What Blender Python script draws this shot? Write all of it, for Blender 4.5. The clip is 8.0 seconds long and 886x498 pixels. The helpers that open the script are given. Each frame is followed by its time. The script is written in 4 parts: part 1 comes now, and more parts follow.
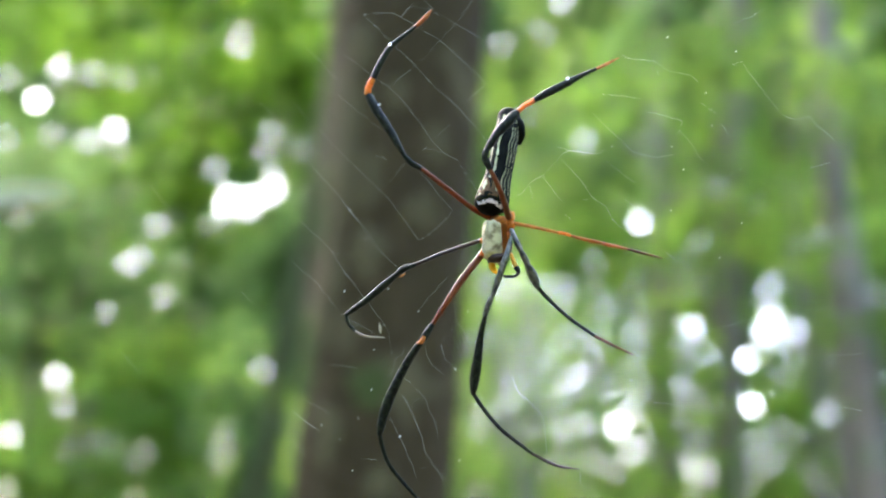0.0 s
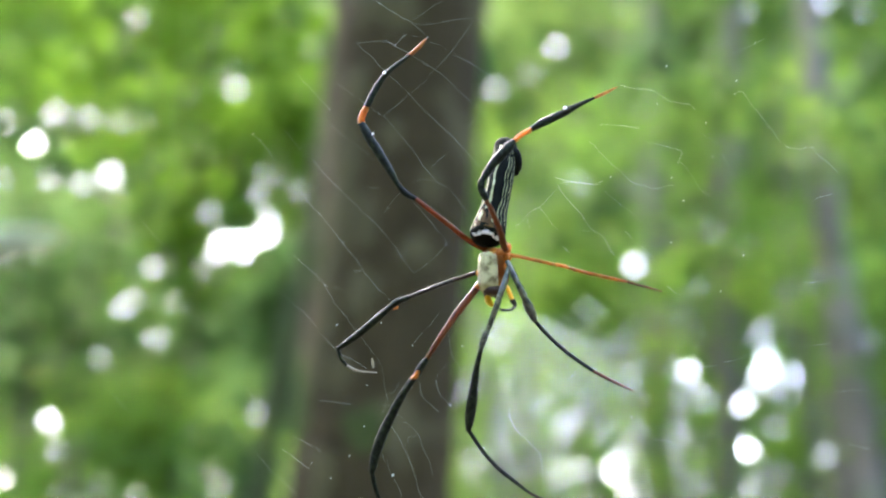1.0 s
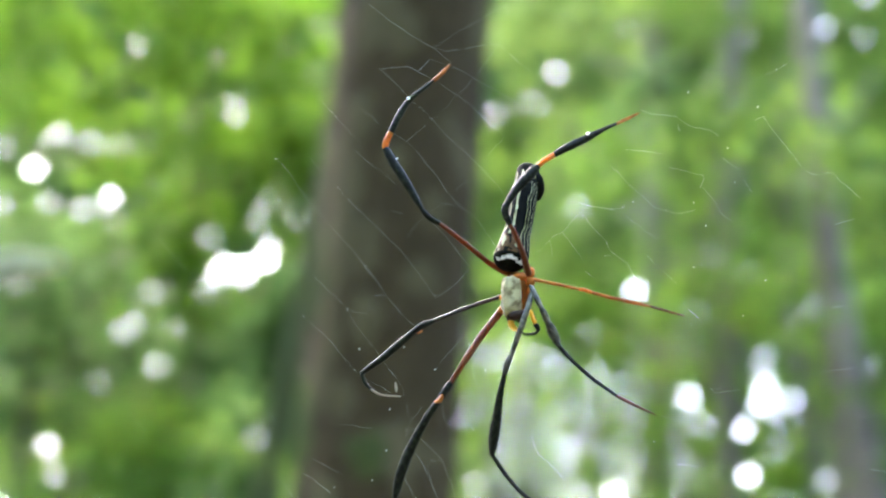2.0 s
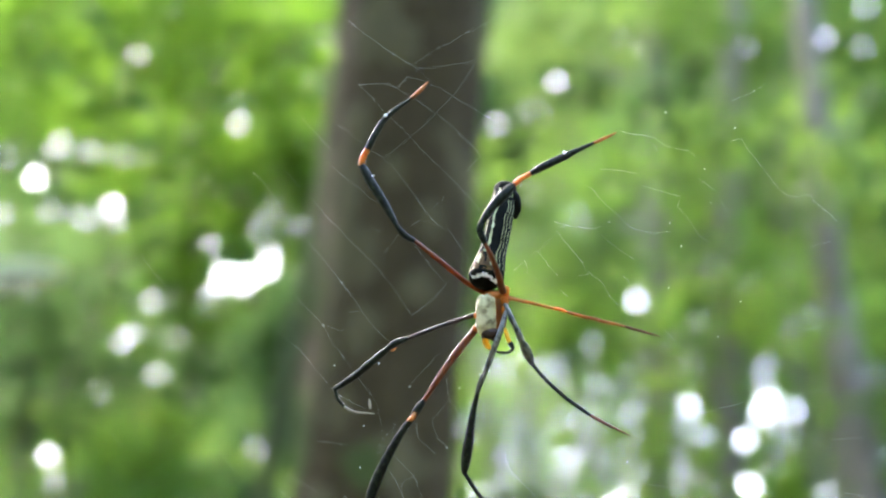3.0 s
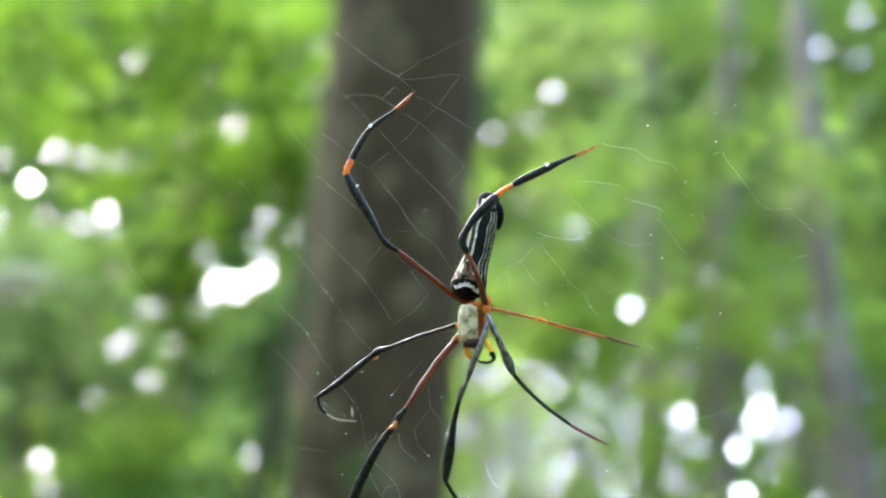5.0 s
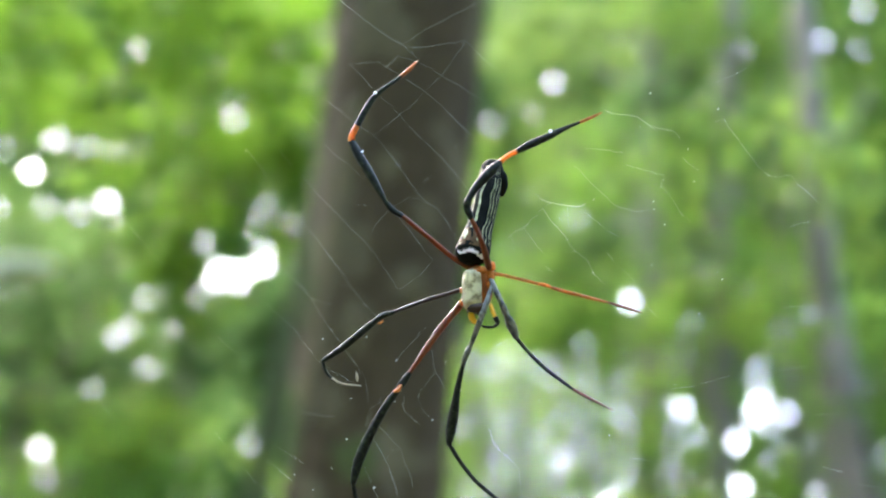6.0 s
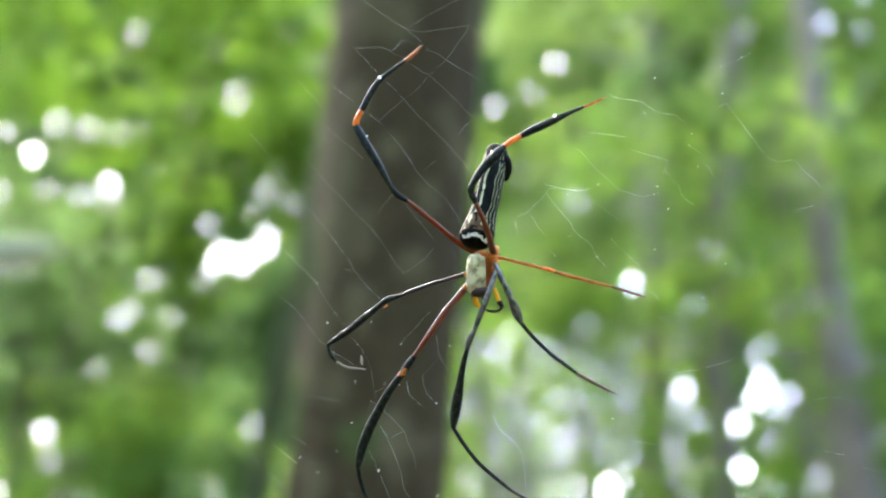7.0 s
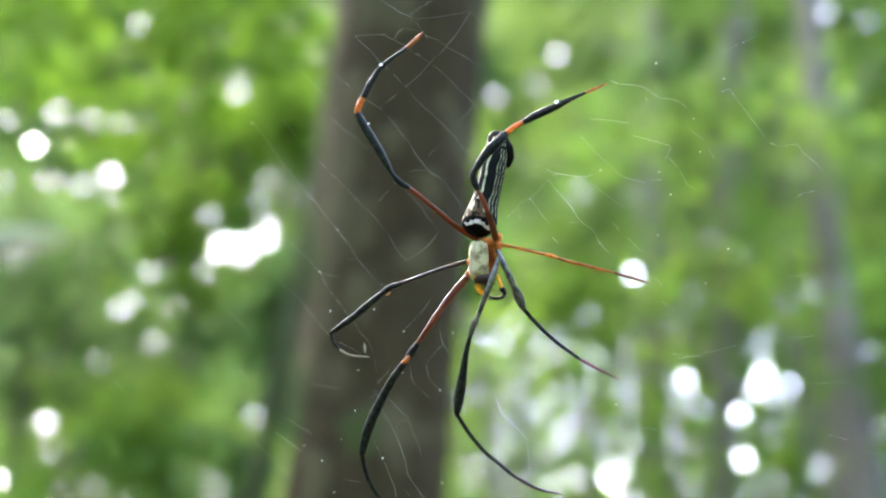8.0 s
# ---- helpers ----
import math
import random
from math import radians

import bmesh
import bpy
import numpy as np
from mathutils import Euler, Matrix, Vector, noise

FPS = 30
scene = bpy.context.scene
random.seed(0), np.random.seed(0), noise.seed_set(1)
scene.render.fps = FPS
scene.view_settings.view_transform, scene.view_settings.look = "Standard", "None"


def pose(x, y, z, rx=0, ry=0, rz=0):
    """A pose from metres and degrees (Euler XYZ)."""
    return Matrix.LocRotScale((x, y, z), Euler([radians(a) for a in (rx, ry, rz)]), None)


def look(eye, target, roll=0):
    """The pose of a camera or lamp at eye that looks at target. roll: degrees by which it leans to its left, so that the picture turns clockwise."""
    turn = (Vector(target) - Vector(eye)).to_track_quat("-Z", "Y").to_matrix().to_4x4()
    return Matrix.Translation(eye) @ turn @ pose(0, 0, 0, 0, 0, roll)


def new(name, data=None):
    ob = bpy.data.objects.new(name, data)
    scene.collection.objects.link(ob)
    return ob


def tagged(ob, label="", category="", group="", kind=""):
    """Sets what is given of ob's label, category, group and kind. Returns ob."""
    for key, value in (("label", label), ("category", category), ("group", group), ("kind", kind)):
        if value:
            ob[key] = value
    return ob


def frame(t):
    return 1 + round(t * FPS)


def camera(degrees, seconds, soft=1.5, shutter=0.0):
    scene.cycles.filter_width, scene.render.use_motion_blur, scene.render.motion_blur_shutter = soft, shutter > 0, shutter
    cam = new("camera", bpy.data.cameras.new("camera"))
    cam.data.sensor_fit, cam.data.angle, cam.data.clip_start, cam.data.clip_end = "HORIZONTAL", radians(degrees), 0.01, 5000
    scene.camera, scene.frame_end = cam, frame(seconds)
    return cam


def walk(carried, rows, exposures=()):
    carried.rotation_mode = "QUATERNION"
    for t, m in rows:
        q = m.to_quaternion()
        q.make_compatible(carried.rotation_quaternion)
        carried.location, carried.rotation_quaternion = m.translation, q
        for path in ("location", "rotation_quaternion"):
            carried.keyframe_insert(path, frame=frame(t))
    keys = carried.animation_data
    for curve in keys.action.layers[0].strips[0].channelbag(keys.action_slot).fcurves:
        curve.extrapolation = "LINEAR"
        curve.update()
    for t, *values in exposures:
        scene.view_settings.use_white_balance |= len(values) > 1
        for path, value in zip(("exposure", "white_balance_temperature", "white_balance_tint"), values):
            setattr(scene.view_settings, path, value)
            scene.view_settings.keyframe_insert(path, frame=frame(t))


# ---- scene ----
# ---------- camera and walk ----------
cam = camera(40, 8.0, soft=2.2)
cam.data.dof.use_dof = True
cam.data.dof.focus_distance = 0.299
cam.data.dof.aperture_fstop = 6.4
cam.data.dof.aperture_blades = 9
cam.data.dof.aperture_rotation = radians(2)
# a hand-held camera: seconds; drift to the right, up and back in millimetres; pitch, yaw and roll in degrees
HELD = [
    (0, 0.00, -0.00, 0.00, 0.000, 0.000, 0.000),
    (0.5, 3.65, -2.86, -5.32, 0.965, -0.101, 0.056),
    (1, 0.03, -2.62, -7.31, 2.044, -0.242, 0.039),
    (1.5, -3.33, -1.82, -5.95, 2.785, -0.294, -0.035),
    (2, -5.80, -2.89, -6.00, 3.231, -0.272, 0.136),
    (2.2, -4.21, -3.14, -5.98, 3.358, -0.273, 0.124),
    (3.3, 0.94, 2.74, -5.83, 3.749, -0.165, 0.257),
    (3.5, 0.88, 5.77, -3.65, 3.807, -0.180, 0.296),
    (4, 4.46, 7.33, -0.67, 4.008, -0.222, 0.244),
    (4.5, 3.38, 3.63, -1.94, 4.068, -0.387, 0.380),
    (4.7, 3.98, 1.11, -3.35, 4.102, -0.409, 0.456),
    (5.8, 2.14, -3.40, -2.34, 3.693, -0.456, 0.723),
    (6, 2.58, -6.83, -1.02, 3.640, -0.426, 0.862),
    (6.5, 4.99, -5.77, 0.43, 3.095, -0.364, 0.790),
    (7, 2.02, -6.43, 0.04, 2.815, -0.341, 0.782),
    (7.5, 2.85, -6.17, 0.46, 2.460, -0.302, 0.655),
    (8, 1.79, -7.30, -0.19, 2.366, -0.274, 0.773),
]
FIRST = pose(0, 0, 1.5, 104, 0, 0)
walk(cam, [(t, FIRST @ pose(x / 1000, u / 1000, b / 1000) @ pose(0, 0, 0, 0, yaw, 0) @ pose(0, 0, 0, pitch, 0, 0) @ pose(0, 0, 0, 0, 0, roll))
           for t, x, u, b, pitch, yaw, roll in HELD])

# ---------- world, sun, exposure ----------
SUN_ELEVATION, SUN_BEARING = 48.0, -20.0   # degrees; bearing clockwise from +y
world = bpy.data.worlds.new("forest_sky")
scene.world = world
world.use_nodes = True
sky = world.node_tree.nodes.new("ShaderNodeTexSky")
sky.sky_type = "NISHITA"
sky.sun_disc = False
sky.sun_elevation = radians(SUN_ELEVATION)
sky.sun_rotation = radians(SUN_BEARING)
sky.air_density, sky.dust_density, sky.ozone_density = 0.62, 3.0, 1.1
background = world.node_tree.nodes["Background"]
world.node_tree.links.new(sky.outputs[0], background.inputs[0])
background.inputs[1].default_value = 0.15

sun_data = bpy.data.lights.new("sun", "SUN")
sun_data.energy, sun_data.angle, sun_data.color = 0.26, radians(20.0), (1.0, 0.96, 0.90)
sun = new("sun", sun_data)
sun_from = Vector((math.sin(radians(SUN_BEARING)) * math.cos(radians(SUN_ELEVATION)),
                   math.cos(radians(SUN_BEARING)) * math.cos(radians(SUN_ELEVATION)), math.sin(radians(SUN_ELEVATION))))
sun.matrix_world = look(sun_from * 40, (0, 0, 0))
scene.view_settings.exposure = 5.30


# ---------- materials ----------
def material(name):
    mat = bpy.data.materials.new(name)
    mat.use_nodes = True
    tree = mat.node_tree
    shader = tree.nodes["Principled BSDF"]
    return mat, tree, shader, tree.nodes["Material Output"]


def ramp(tree, stops, source):
    node = tree.nodes.new("ShaderNodeValToRGB")
    while len(node.color_ramp.elements) < len(stops):
        node.color_ramp.elements.new(0.5)
    for element, (place, colour) in zip(node.color_ramp.elements, stops):
        element.position, element.color = place, (*colour, 1)
    tree.links.new(source, node.inputs[0])
    return node.outputs[0]


def noise_node(tree, scale, detail=4, rough=0.55, coords="Object"):
    co = tree.nodes.new("ShaderNodeTexCoord")
    node = tree.nodes.new("ShaderNodeTexNoise")
    node.inputs["Scale"].default_value, node.inputs["Detail"].default_value = scale, detail
    node.inputs["Roughness"].default_value = rough
    tree.links.new(co.outputs[coords], node.inputs["Vector"])
    return node.outputs["Fac"]


def mix(tree, fac, a, b, mode="MIX"):
    node = tree.nodes.new("ShaderNodeMix")
    node.data_type, node.blend_type = "RGBA", mode
    for socket, value in ((node.inputs[0], fac), (node.inputs[6], a), (node.inputs[7], b)):
        if isinstance(value, (int, float)):
            socket.default_value = value
        elif isinstance(value, tuple):
            socket.default_value = (*value, 1)
        else:
            tree.links.new(value, socket)
    return node.outputs[2]


def bump(tree, shader, height, strength, distance):
    node = tree.nodes.new("ShaderNodeBump")
    node.inputs["Strength"].default_value, node.inputs["Distance"].default_value = strength, distance
    tree.links.new(height, node.inputs["Height"])
    tree.links.new(node.outputs[0], shader.inputs["Normal"])


def leaf_material(name, dark, light, through_colour, patch=0.35, sheer=0.45, rough=0.55):
    """Leaves: colour varies leaf by leaf and in patches; light passes through the blade."""
    mat, tree, shader, output = material(name)
    geo = tree.nodes.new("ShaderNodeNewGeometry")
    colour = mix(tree, geo.outputs["Random Per Island"], dark, light)
    patches = ramp(tree, [(0.36, (0.8, 0.83, 0.83)), (0.64, (1.08, 1.06, 1.0))], noise_node(tree, patch, 3))
    colour = mix(tree, 1.0, colour, patches, "MULTIPLY")
    tree.links.new(colour, shader.inputs["Base Color"])
    shader.inputs["Roughness"].default_value = rough
    shader.inputs["Specular IOR Level"].default_value = 0.15
    back = tree.nodes.new("ShaderNodeBsdfTranslucent")
    tree.links.new(mix(tree, 1.0, patches, through_colour, "MULTIPLY"), back.inputs[0])
    both = tree.nodes.new("ShaderNodeMixShader")
    both.inputs[0].default_value = sheer
    tree.links.new(shader.outputs[0], both.inputs[1])
    tree.links.new(back.outputs[0], both.inputs[2])
    tree.links.new(both.outputs[0], output.inputs[0])
    return mat


def bark_material(name, dark, light, lichen, grain=9.0, lichen_at=0.56):
    mat, tree, shader, output = material(name)
    fine = noise_node(tree, grain * 6, 6, 0.7)
    broad = noise_node(tree, grain, 4)
    colour = ramp(tree, [(0.3, dark), (0.7, light)], fine)
    spots = ramp(tree, [(lichen_at, (0, 0, 0)), (lichen_at + 0.1, (1, 1, 1))], broad)
    colour = mix(tree, spots, colour, lichen)
    tree.links.new(colour, shader.inputs["Base Color"])
    shader.inputs["Roughness"].default_value = 0.9
    shader.inputs["Specular IOR Level"].default_value = 0.15
    bump(tree, shader, fine, 0.8, 0.01)
    return mat


def cuticle_material(name, dark, light, rough=0.35, sheer=0.0, through_colour=(0, 0, 0), grain=1400.0, hair=0.08, shine=0.35, blotch=308.0, edge=(0.35, 0.65)):
    """Spider cuticle: mottled, finely pitted, partly letting light through."""
    mat, tree, shader, output = material(name)
    mottle = noise_node(tree, blotch, 4)
    fine = noise_node(tree, grain, 4, 0.7)
    colour = ramp(tree, [(edge[0], dark), (edge[1], light)], mottle)
    tree.links.new(colour, shader.inputs["Base Color"])
    shader.inputs["Roughness"].default_value = rough
    shader.inputs["Specular IOR Level"].default_value = shine
    shader.inputs["Sheen Weight"].default_value = hair
    shader.inputs["Sheen Roughness"].default_value = 0.4
    bump(tree, shader, fine, 0.5, 0.0002)
    if sheer:
        back = tree.nodes.new("ShaderNodeBsdfTranslucent")
        back.inputs[0].default_value = (*through_colour, 1)
        both = tree.nodes.new("ShaderNodeMixShader")
        both.inputs[0].default_value = sheer
        tree.links.new(shader.outputs[0], both.inputs[1])
        tree.links.new(back.outputs[0], both.inputs[2])
        tree.links.new(both.outputs[0], output.inputs[0])
    return mat


LIME_LEAF = leaf_material("lime_leaf", (0.045, 0.098, 0.010), (0.065, 0.128, 0.013), (0.103, 0.198, 0.020), 2.2, 0.6)
# raised leaf colour stands in for sun on the sprays
SUNLIT_LEAF = leaf_material("painted_sunlit_leaf", (0.066, 0.124, 0.018), (0.100, 0.180, 0.028), (0.165, 0.300, 0.042), 2.2, 0.6)
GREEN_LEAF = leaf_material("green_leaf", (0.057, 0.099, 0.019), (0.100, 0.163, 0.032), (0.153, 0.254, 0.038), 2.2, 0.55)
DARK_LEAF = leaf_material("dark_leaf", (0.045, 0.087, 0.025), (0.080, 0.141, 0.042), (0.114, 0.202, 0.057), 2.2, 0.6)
# backlight of the lower shrubs is put into this brighter leaf colour
BACKLIT_LEAF = leaf_material("backlit_leaf", (0.102, 0.175, 0.032), (0.165, 0.262, 0.053), (0.296, 0.475, 0.066), 2.0, 0.55)
PALE_LEAF = leaf_material("pale_leaf", (0.084, 0.133, 0.038), (0.137, 0.198, 0.059), (0.151, 0.233, 0.053), 1.8, 0.5)
FAR_LEAF = leaf_material("far_leaf", (0.067, 0.107, 0.028), (0.124, 0.199, 0.048), (0.222, 0.330, 0.085), 1.3, 0.56, 0.6)
TRUNK_BARK = bark_material("dark_lichened_bark", (0.021, 0.0145, 0.0062), (0.078, 0.056, 0.025), (0.11, 0.092, 0.046), 6.5, 0.60)
GREY_BARK = bark_material("grey_bark", (0.115, 0.100, 0.076), (0.24, 0.21, 0.16), (0.185, 0.19, 0.115), 3.5)
BROWN_BARK = bark_material("brown_bark", (0.12, 0.10, 0.08), (0.25, 0.21, 0.175), (0.17, 0.18, 0.12), 3.0)
LICHEN = bark_material("grey_green_lichen", (0.062, 0.050, 0.022), (0.132, 0.110, 0.053), (0.112, 0.098, 0.045), 14.0)
MOSS = bark_material("olive_moss", (0.03, 0.04, 0.012), (0.09, 0.11, 0.03), (0.12, 0.14, 0.03), 14.0)
# pale bark colour stands for sunlight on the bough
PALE_BARK = bark_material("sunlit_toned_bark", (0.36, 0.34, 0.22), (0.58, 0.55, 0.38), (0.46, 0.48, 0.28), 6.0)
MOSSY_BARK = bark_material("mossy_bark", (0.030, 0.038, 0.014), (0.072, 0.085, 0.030), (0.11, 0.14, 0.03), 8.0)
SOIL = bark_material("leaf_litter_soil", (0.016, 0.012, 0.008), (0.05, 0.037, 0.024), (0.03, 0.042, 0.014), 1.5)

ABDOMEN_BLACK = cuticle_material("matt_black_cuticle", (0.002, 0.0022, 0.0012), (0.006, 0.0066, 0.004), 0.65, hair=0.0, shine=0.04)
BLACK = cuticle_material("black_cuticle", (0.004, 0.0055, 0.003), (0.028, 0.033, 0.018), 0.52, hair=0.0, shine=0.13, blotch=950.0, edge=(0.46, 0.74))
GREY = cuticle_material("grey_cuticle", (0.014, 0.016, 0.010), (0.12, 0.115, 0.075), 0.30, hair=0.0, blotch=520.0, edge=(0.42, 0.64))
RUSSET = cuticle_material("russet_cuticle", (0.04, 0.019, 0.009), (0.11, 0.045, 0.018), 0.34, 0.28, (0.42, 0.14, 0.04), hair=0.0, shine=0.14)
ORANGE = cuticle_material("orange_cuticle", (0.30, 0.085, 0.015), (0.72, 0.26, 0.04), 0.35, 0.35, (0.85, 0.3, 0.04), blotch=700.0)
AMBER = cuticle_material("amber_cuticle", (0.035, 0.018, 0.008), (0.25, 0.10, 0.024), 0.28, 0.38, (0.66, 0.29, 0.06), hair=0.0, shine=0.3, edge=(0.4, 0.6))
UMBER = cuticle_material("umber_cuticle", (0.015, 0.0095, 0.007), (0.05, 0.025, 0.015), 0.45, hair=0.0, shine=0.22)
TIP = cuticle_material("orange_brown_cuticle", (0.16, 0.055, 0.016), (0.38, 0.14, 0.035), 0.5, 0.25, (0.6, 0.22, 0.05), hair=0.0, shine=0.15, blotch=700.0)
PALE = cuticle_material("pale_cuticle", (0.16, 0.15, 0.12), (0.28, 0.26, 0.21), 0.4, 0.3, (0.6, 0.55, 0.4))
CREAM = cuticle_material("cream_hair", (0.15, 0.12, 0.05), (0.50, 0.44, 0.235), 0.75, hair=0.15, blotch=420.0, edge=(0.32, 0.53))
STRIPE = cuticle_material("pale_yellow_stripe", (0.22, 0.22, 0.10), (0.42, 0.42, 0.23), 0.6, hair=0.0, shine=0.15)
WHITE = cuticle_material("white_band", (0.72, 0.72, 0.70), (0.85, 0.85, 0.83), 0.5)
OLIVE = cuticle_material("olive_brown", (0.028, 0.016, 0.005), (0.10, 0.055, 0.013), 0.6, hair=0.0, shine=0.12)
BROWN = cuticle_material("brown_cuticle", (0.03, 0.017, 0.009), (0.12, 0.055, 0.018), 0.4, 0.2, (0.4, 0.17, 0.04), hair=0.0, shine=0.2, blotch=500.0)
YELLOW = cuticle_material("yellow_palp", (0.40, 0.25, 0.02), (0.62, 0.40, 0.04), 0.4, 0.35, (0.9, 0.6, 0.05))

SILK, _tree, _shader, _output = material("silk")
_shader.inputs["Base Color"].default_value = (0.78, 0.77, 0.70, 1)
_shader.inputs["Roughness"].default_value = 0.25
# dew is opaque white: the drops' highlight is put into the colour
DEW, _tree, _shader, _output = material("dew")
_shader.inputs["Base Color"].default_value = (0.95, 0.95, 0.95, 1)
_shader.inputs["Roughness"].default_value = 0.08


# ---------- building helpers ----------
def mesh_object(name, verts, faces, mat, parent=None, label="", smooth=True, slots=None):
    me = bpy.data.meshes.new(name)
    me.from_pydata([tuple(v) for v in verts], [], faces)
    for m in (mat if isinstance(mat, (list, tuple)) else [mat]):
        me.materials.append(m)
    if smooth:
        me.polygons.foreach_set("use_smooth", [True] * len(me.polygons))
    if slots is not None:
        me.polygons.foreach_set("material_index", slots)
    me.update()
    ob = new(name, me)
    if parent:
        ob.parent = parent
    return tagged(ob, label) if label else ob


def thing(name, m, label, category, group="", kind=""):
    ob = new(name)
    ob.empty_display_size = 0.05
    ob.matrix_world = m
    return tagged(ob, label, category, group, kind)


def spline(points, per=6):
    """Catmull-Rom through points of any width."""
    p = np.array(points, float)
    p = np.vstack([2 * p[0] - p[1], p, 2 * p[-1] - p[-2]])
    out = []
    for i in range(1, len(p) - 2):
        for k in range(per):
            t = k / per
            a, b, c, d = p[i - 1:i + 3]
            out.append(0.5 * (2 * b + (c - a) * t + (2 * a - 5 * b + 4 * c - d) * t * t + (3 * b - a - 3 * c + d) * t ** 3))
    out.append(p[-2])
    return np.array(out)


def tube(points, sides=10, per=6, wobble=0.0, seed=0, caps=True):
    """Vertices and faces of a round tube through (x, y, z, radius) points, with rounded ends."""
    c = spline(points, per) if per > 1 else np.array(points, float)
    if caps:
        ends = []
        for i, j in ((0, 1), (-1, -2)):
            way = c[i, :3] - c[j, :3]
            way = way / max(np.linalg.norm(way), 1e-9)
            ends.append([[*(c[i, :3] + way * c[i, 3] * f), c[i, 3] * g] for f, g in ((0.45, 0.85), (0.8, 0.5), (0.95, 0.12))])
        c = np.vstack([ends[0][::-1], c, ends[1]])
    rng = np.random.RandomState(seed)
    verts, faces = [], []
    side = np.array([0.0, 0.0, 1.0])
    for i in range(len(c)):
        way = c[min(i + 1, len(c) - 1), :3] - c[max(i - 1, 0), :3]
        way = way / max(np.linalg.norm(way), 1e-9)
        u = np.cross(way, side)
        if np.linalg.norm(u) < 0.15:
            u = np.cross(way, [0.0, 1.0, 0.0])
        u /= np.linalg.norm(u)
        side = np.cross(u, way)
        for k in range(sides):
            a = 2 * math.pi * k / sides
            r = c[i, 3] * (1 + wobble * rng.uniform(-1, 1))
            verts.append(c[i, :3] + (u * math.cos(a) + side * math.sin(a)) * r)
    for i in range(len(c) - 1):
        for k in range(sides):
            q = (k + 1) % sides
            faces.append((i * sides + k, i * sides + q, (i + 1) * sides + q, (i + 1) * sides + k))
    faces.append(tuple(range(sides))[::-1])
    faces.append(tuple((len(c) - 1) * sides + k for k in range(sides)))
    return verts, faces


def join(parts):
    verts, faces = [], []
    for v, f in parts:
        n = len(verts)
        verts.extend(v)
        faces.extend(tuple(i + n for i in face) for face in f)
    return verts, faces


def unit(v):
    return v / np.maximum(np.linalg.norm(v, axis=1, keepdims=True), 1e-9)


def leaves(name, places, sizes, mat, rng, parent=None, facing=None, spread=1.0, droop=0.3):
    """Many folded, pointed leaf blades in one mesh. facing: a point that the blades turn to."""
    n = len(places)
    normal = rng.normal(size=(n, 3)) * spread
    if facing is not None:
        normal += unit(np.array(facing) - places)
    else:
        normal += np.array([0, 0, 1.0])
    normal = unit(normal)
    along = rng.normal(size=(n, 3)) + np.array([0, 0, -droop])
    along = unit(along - normal * np.sum(along * normal, axis=1, keepdims=True))
    across = np.cross(normal, along)
    size = np.asarray(sizes).reshape(-1, 1)
    verts = np.empty((n, 6, 3))
    for k, (l, w, h) in enumerate(((-0.5, 0, 0), (-0.15, 0.33, 0.08), (0.22, 0.27, 0.07), (0.5, 0, -0.06), (0.22, -0.27, 0.07), (-0.15, -0.33, 0.08))):
        verts[:, k] = places + size * (along * l + across * w + normal * h)
    me = bpy.data.meshes.new(name)
    me.vertices.add(n * 6)
    me.vertices.foreach_set("co", verts.ravel())
    base = np.arange(n).reshape(-1, 1) * 6
    loops = np.hstack([base + np.array([[0, 1, 2, 3]]), base + np.array([[0, 3, 4, 5]])]).ravel()
    me.loops.add(len(loops))
    me.loops.foreach_set("vertex_index", loops)
    me.polygons.add(n * 2)
    me.polygons.foreach_set("loop_start", np.arange(n * 2) * 4)
    me.polygons.foreach_set("loop_total", np.full(n * 2, 4))
    me.materials.append(mat)
    me.update(calc_edges=True)
    ob = new(name, me)
    if parent:
        ob.parent = parent
    return ob


# ---------- openings in the foliage ----------
# bearing and height in degrees as seen from the clearing, and how wide the opening is
CLEARING = np.array([0.0, 0.0, 1.5])
GAPS_WEST = [
    (-19.51, 19.85, 1.6), (-15.90, 18.90, 1.0), (-18.52, 21.47, 0.39), (-18.81, 21.19, 0.16), (-17.07, 21.28, 0.3),
    (-15.67, 21.21, 0.16), (-18.70, 18.43, 0.23), (-17.11, 18.28, 0.39), (-15.67, 18.10, 0.16), (-10.19, 23.18, 0.35),
    (-10.23, 23.95, 0.12), (-20.95, 20.68, 0.2), (-20.75, 18.04, 0.23), (-13.68, 14.73, 0.31), (-14.36, 13.22, 0.28),
    (-14.90, 12.85, 0.39), (-13.38, 11.46, 0.26), (-15.74, 10.52, 0.22), (-12.49, 13.19, 0.14), (-8.47, 8.24, 0.26),
    (-17.69, 7.61, 0.9), (-17.28, 6.37, 0.26), (-19.47, 5.01, 0.75), (-19.44, 2.70, 0.26), (-19.24, 14.92, 0.08),
    (-19.96, 14.60, 0.08),
]
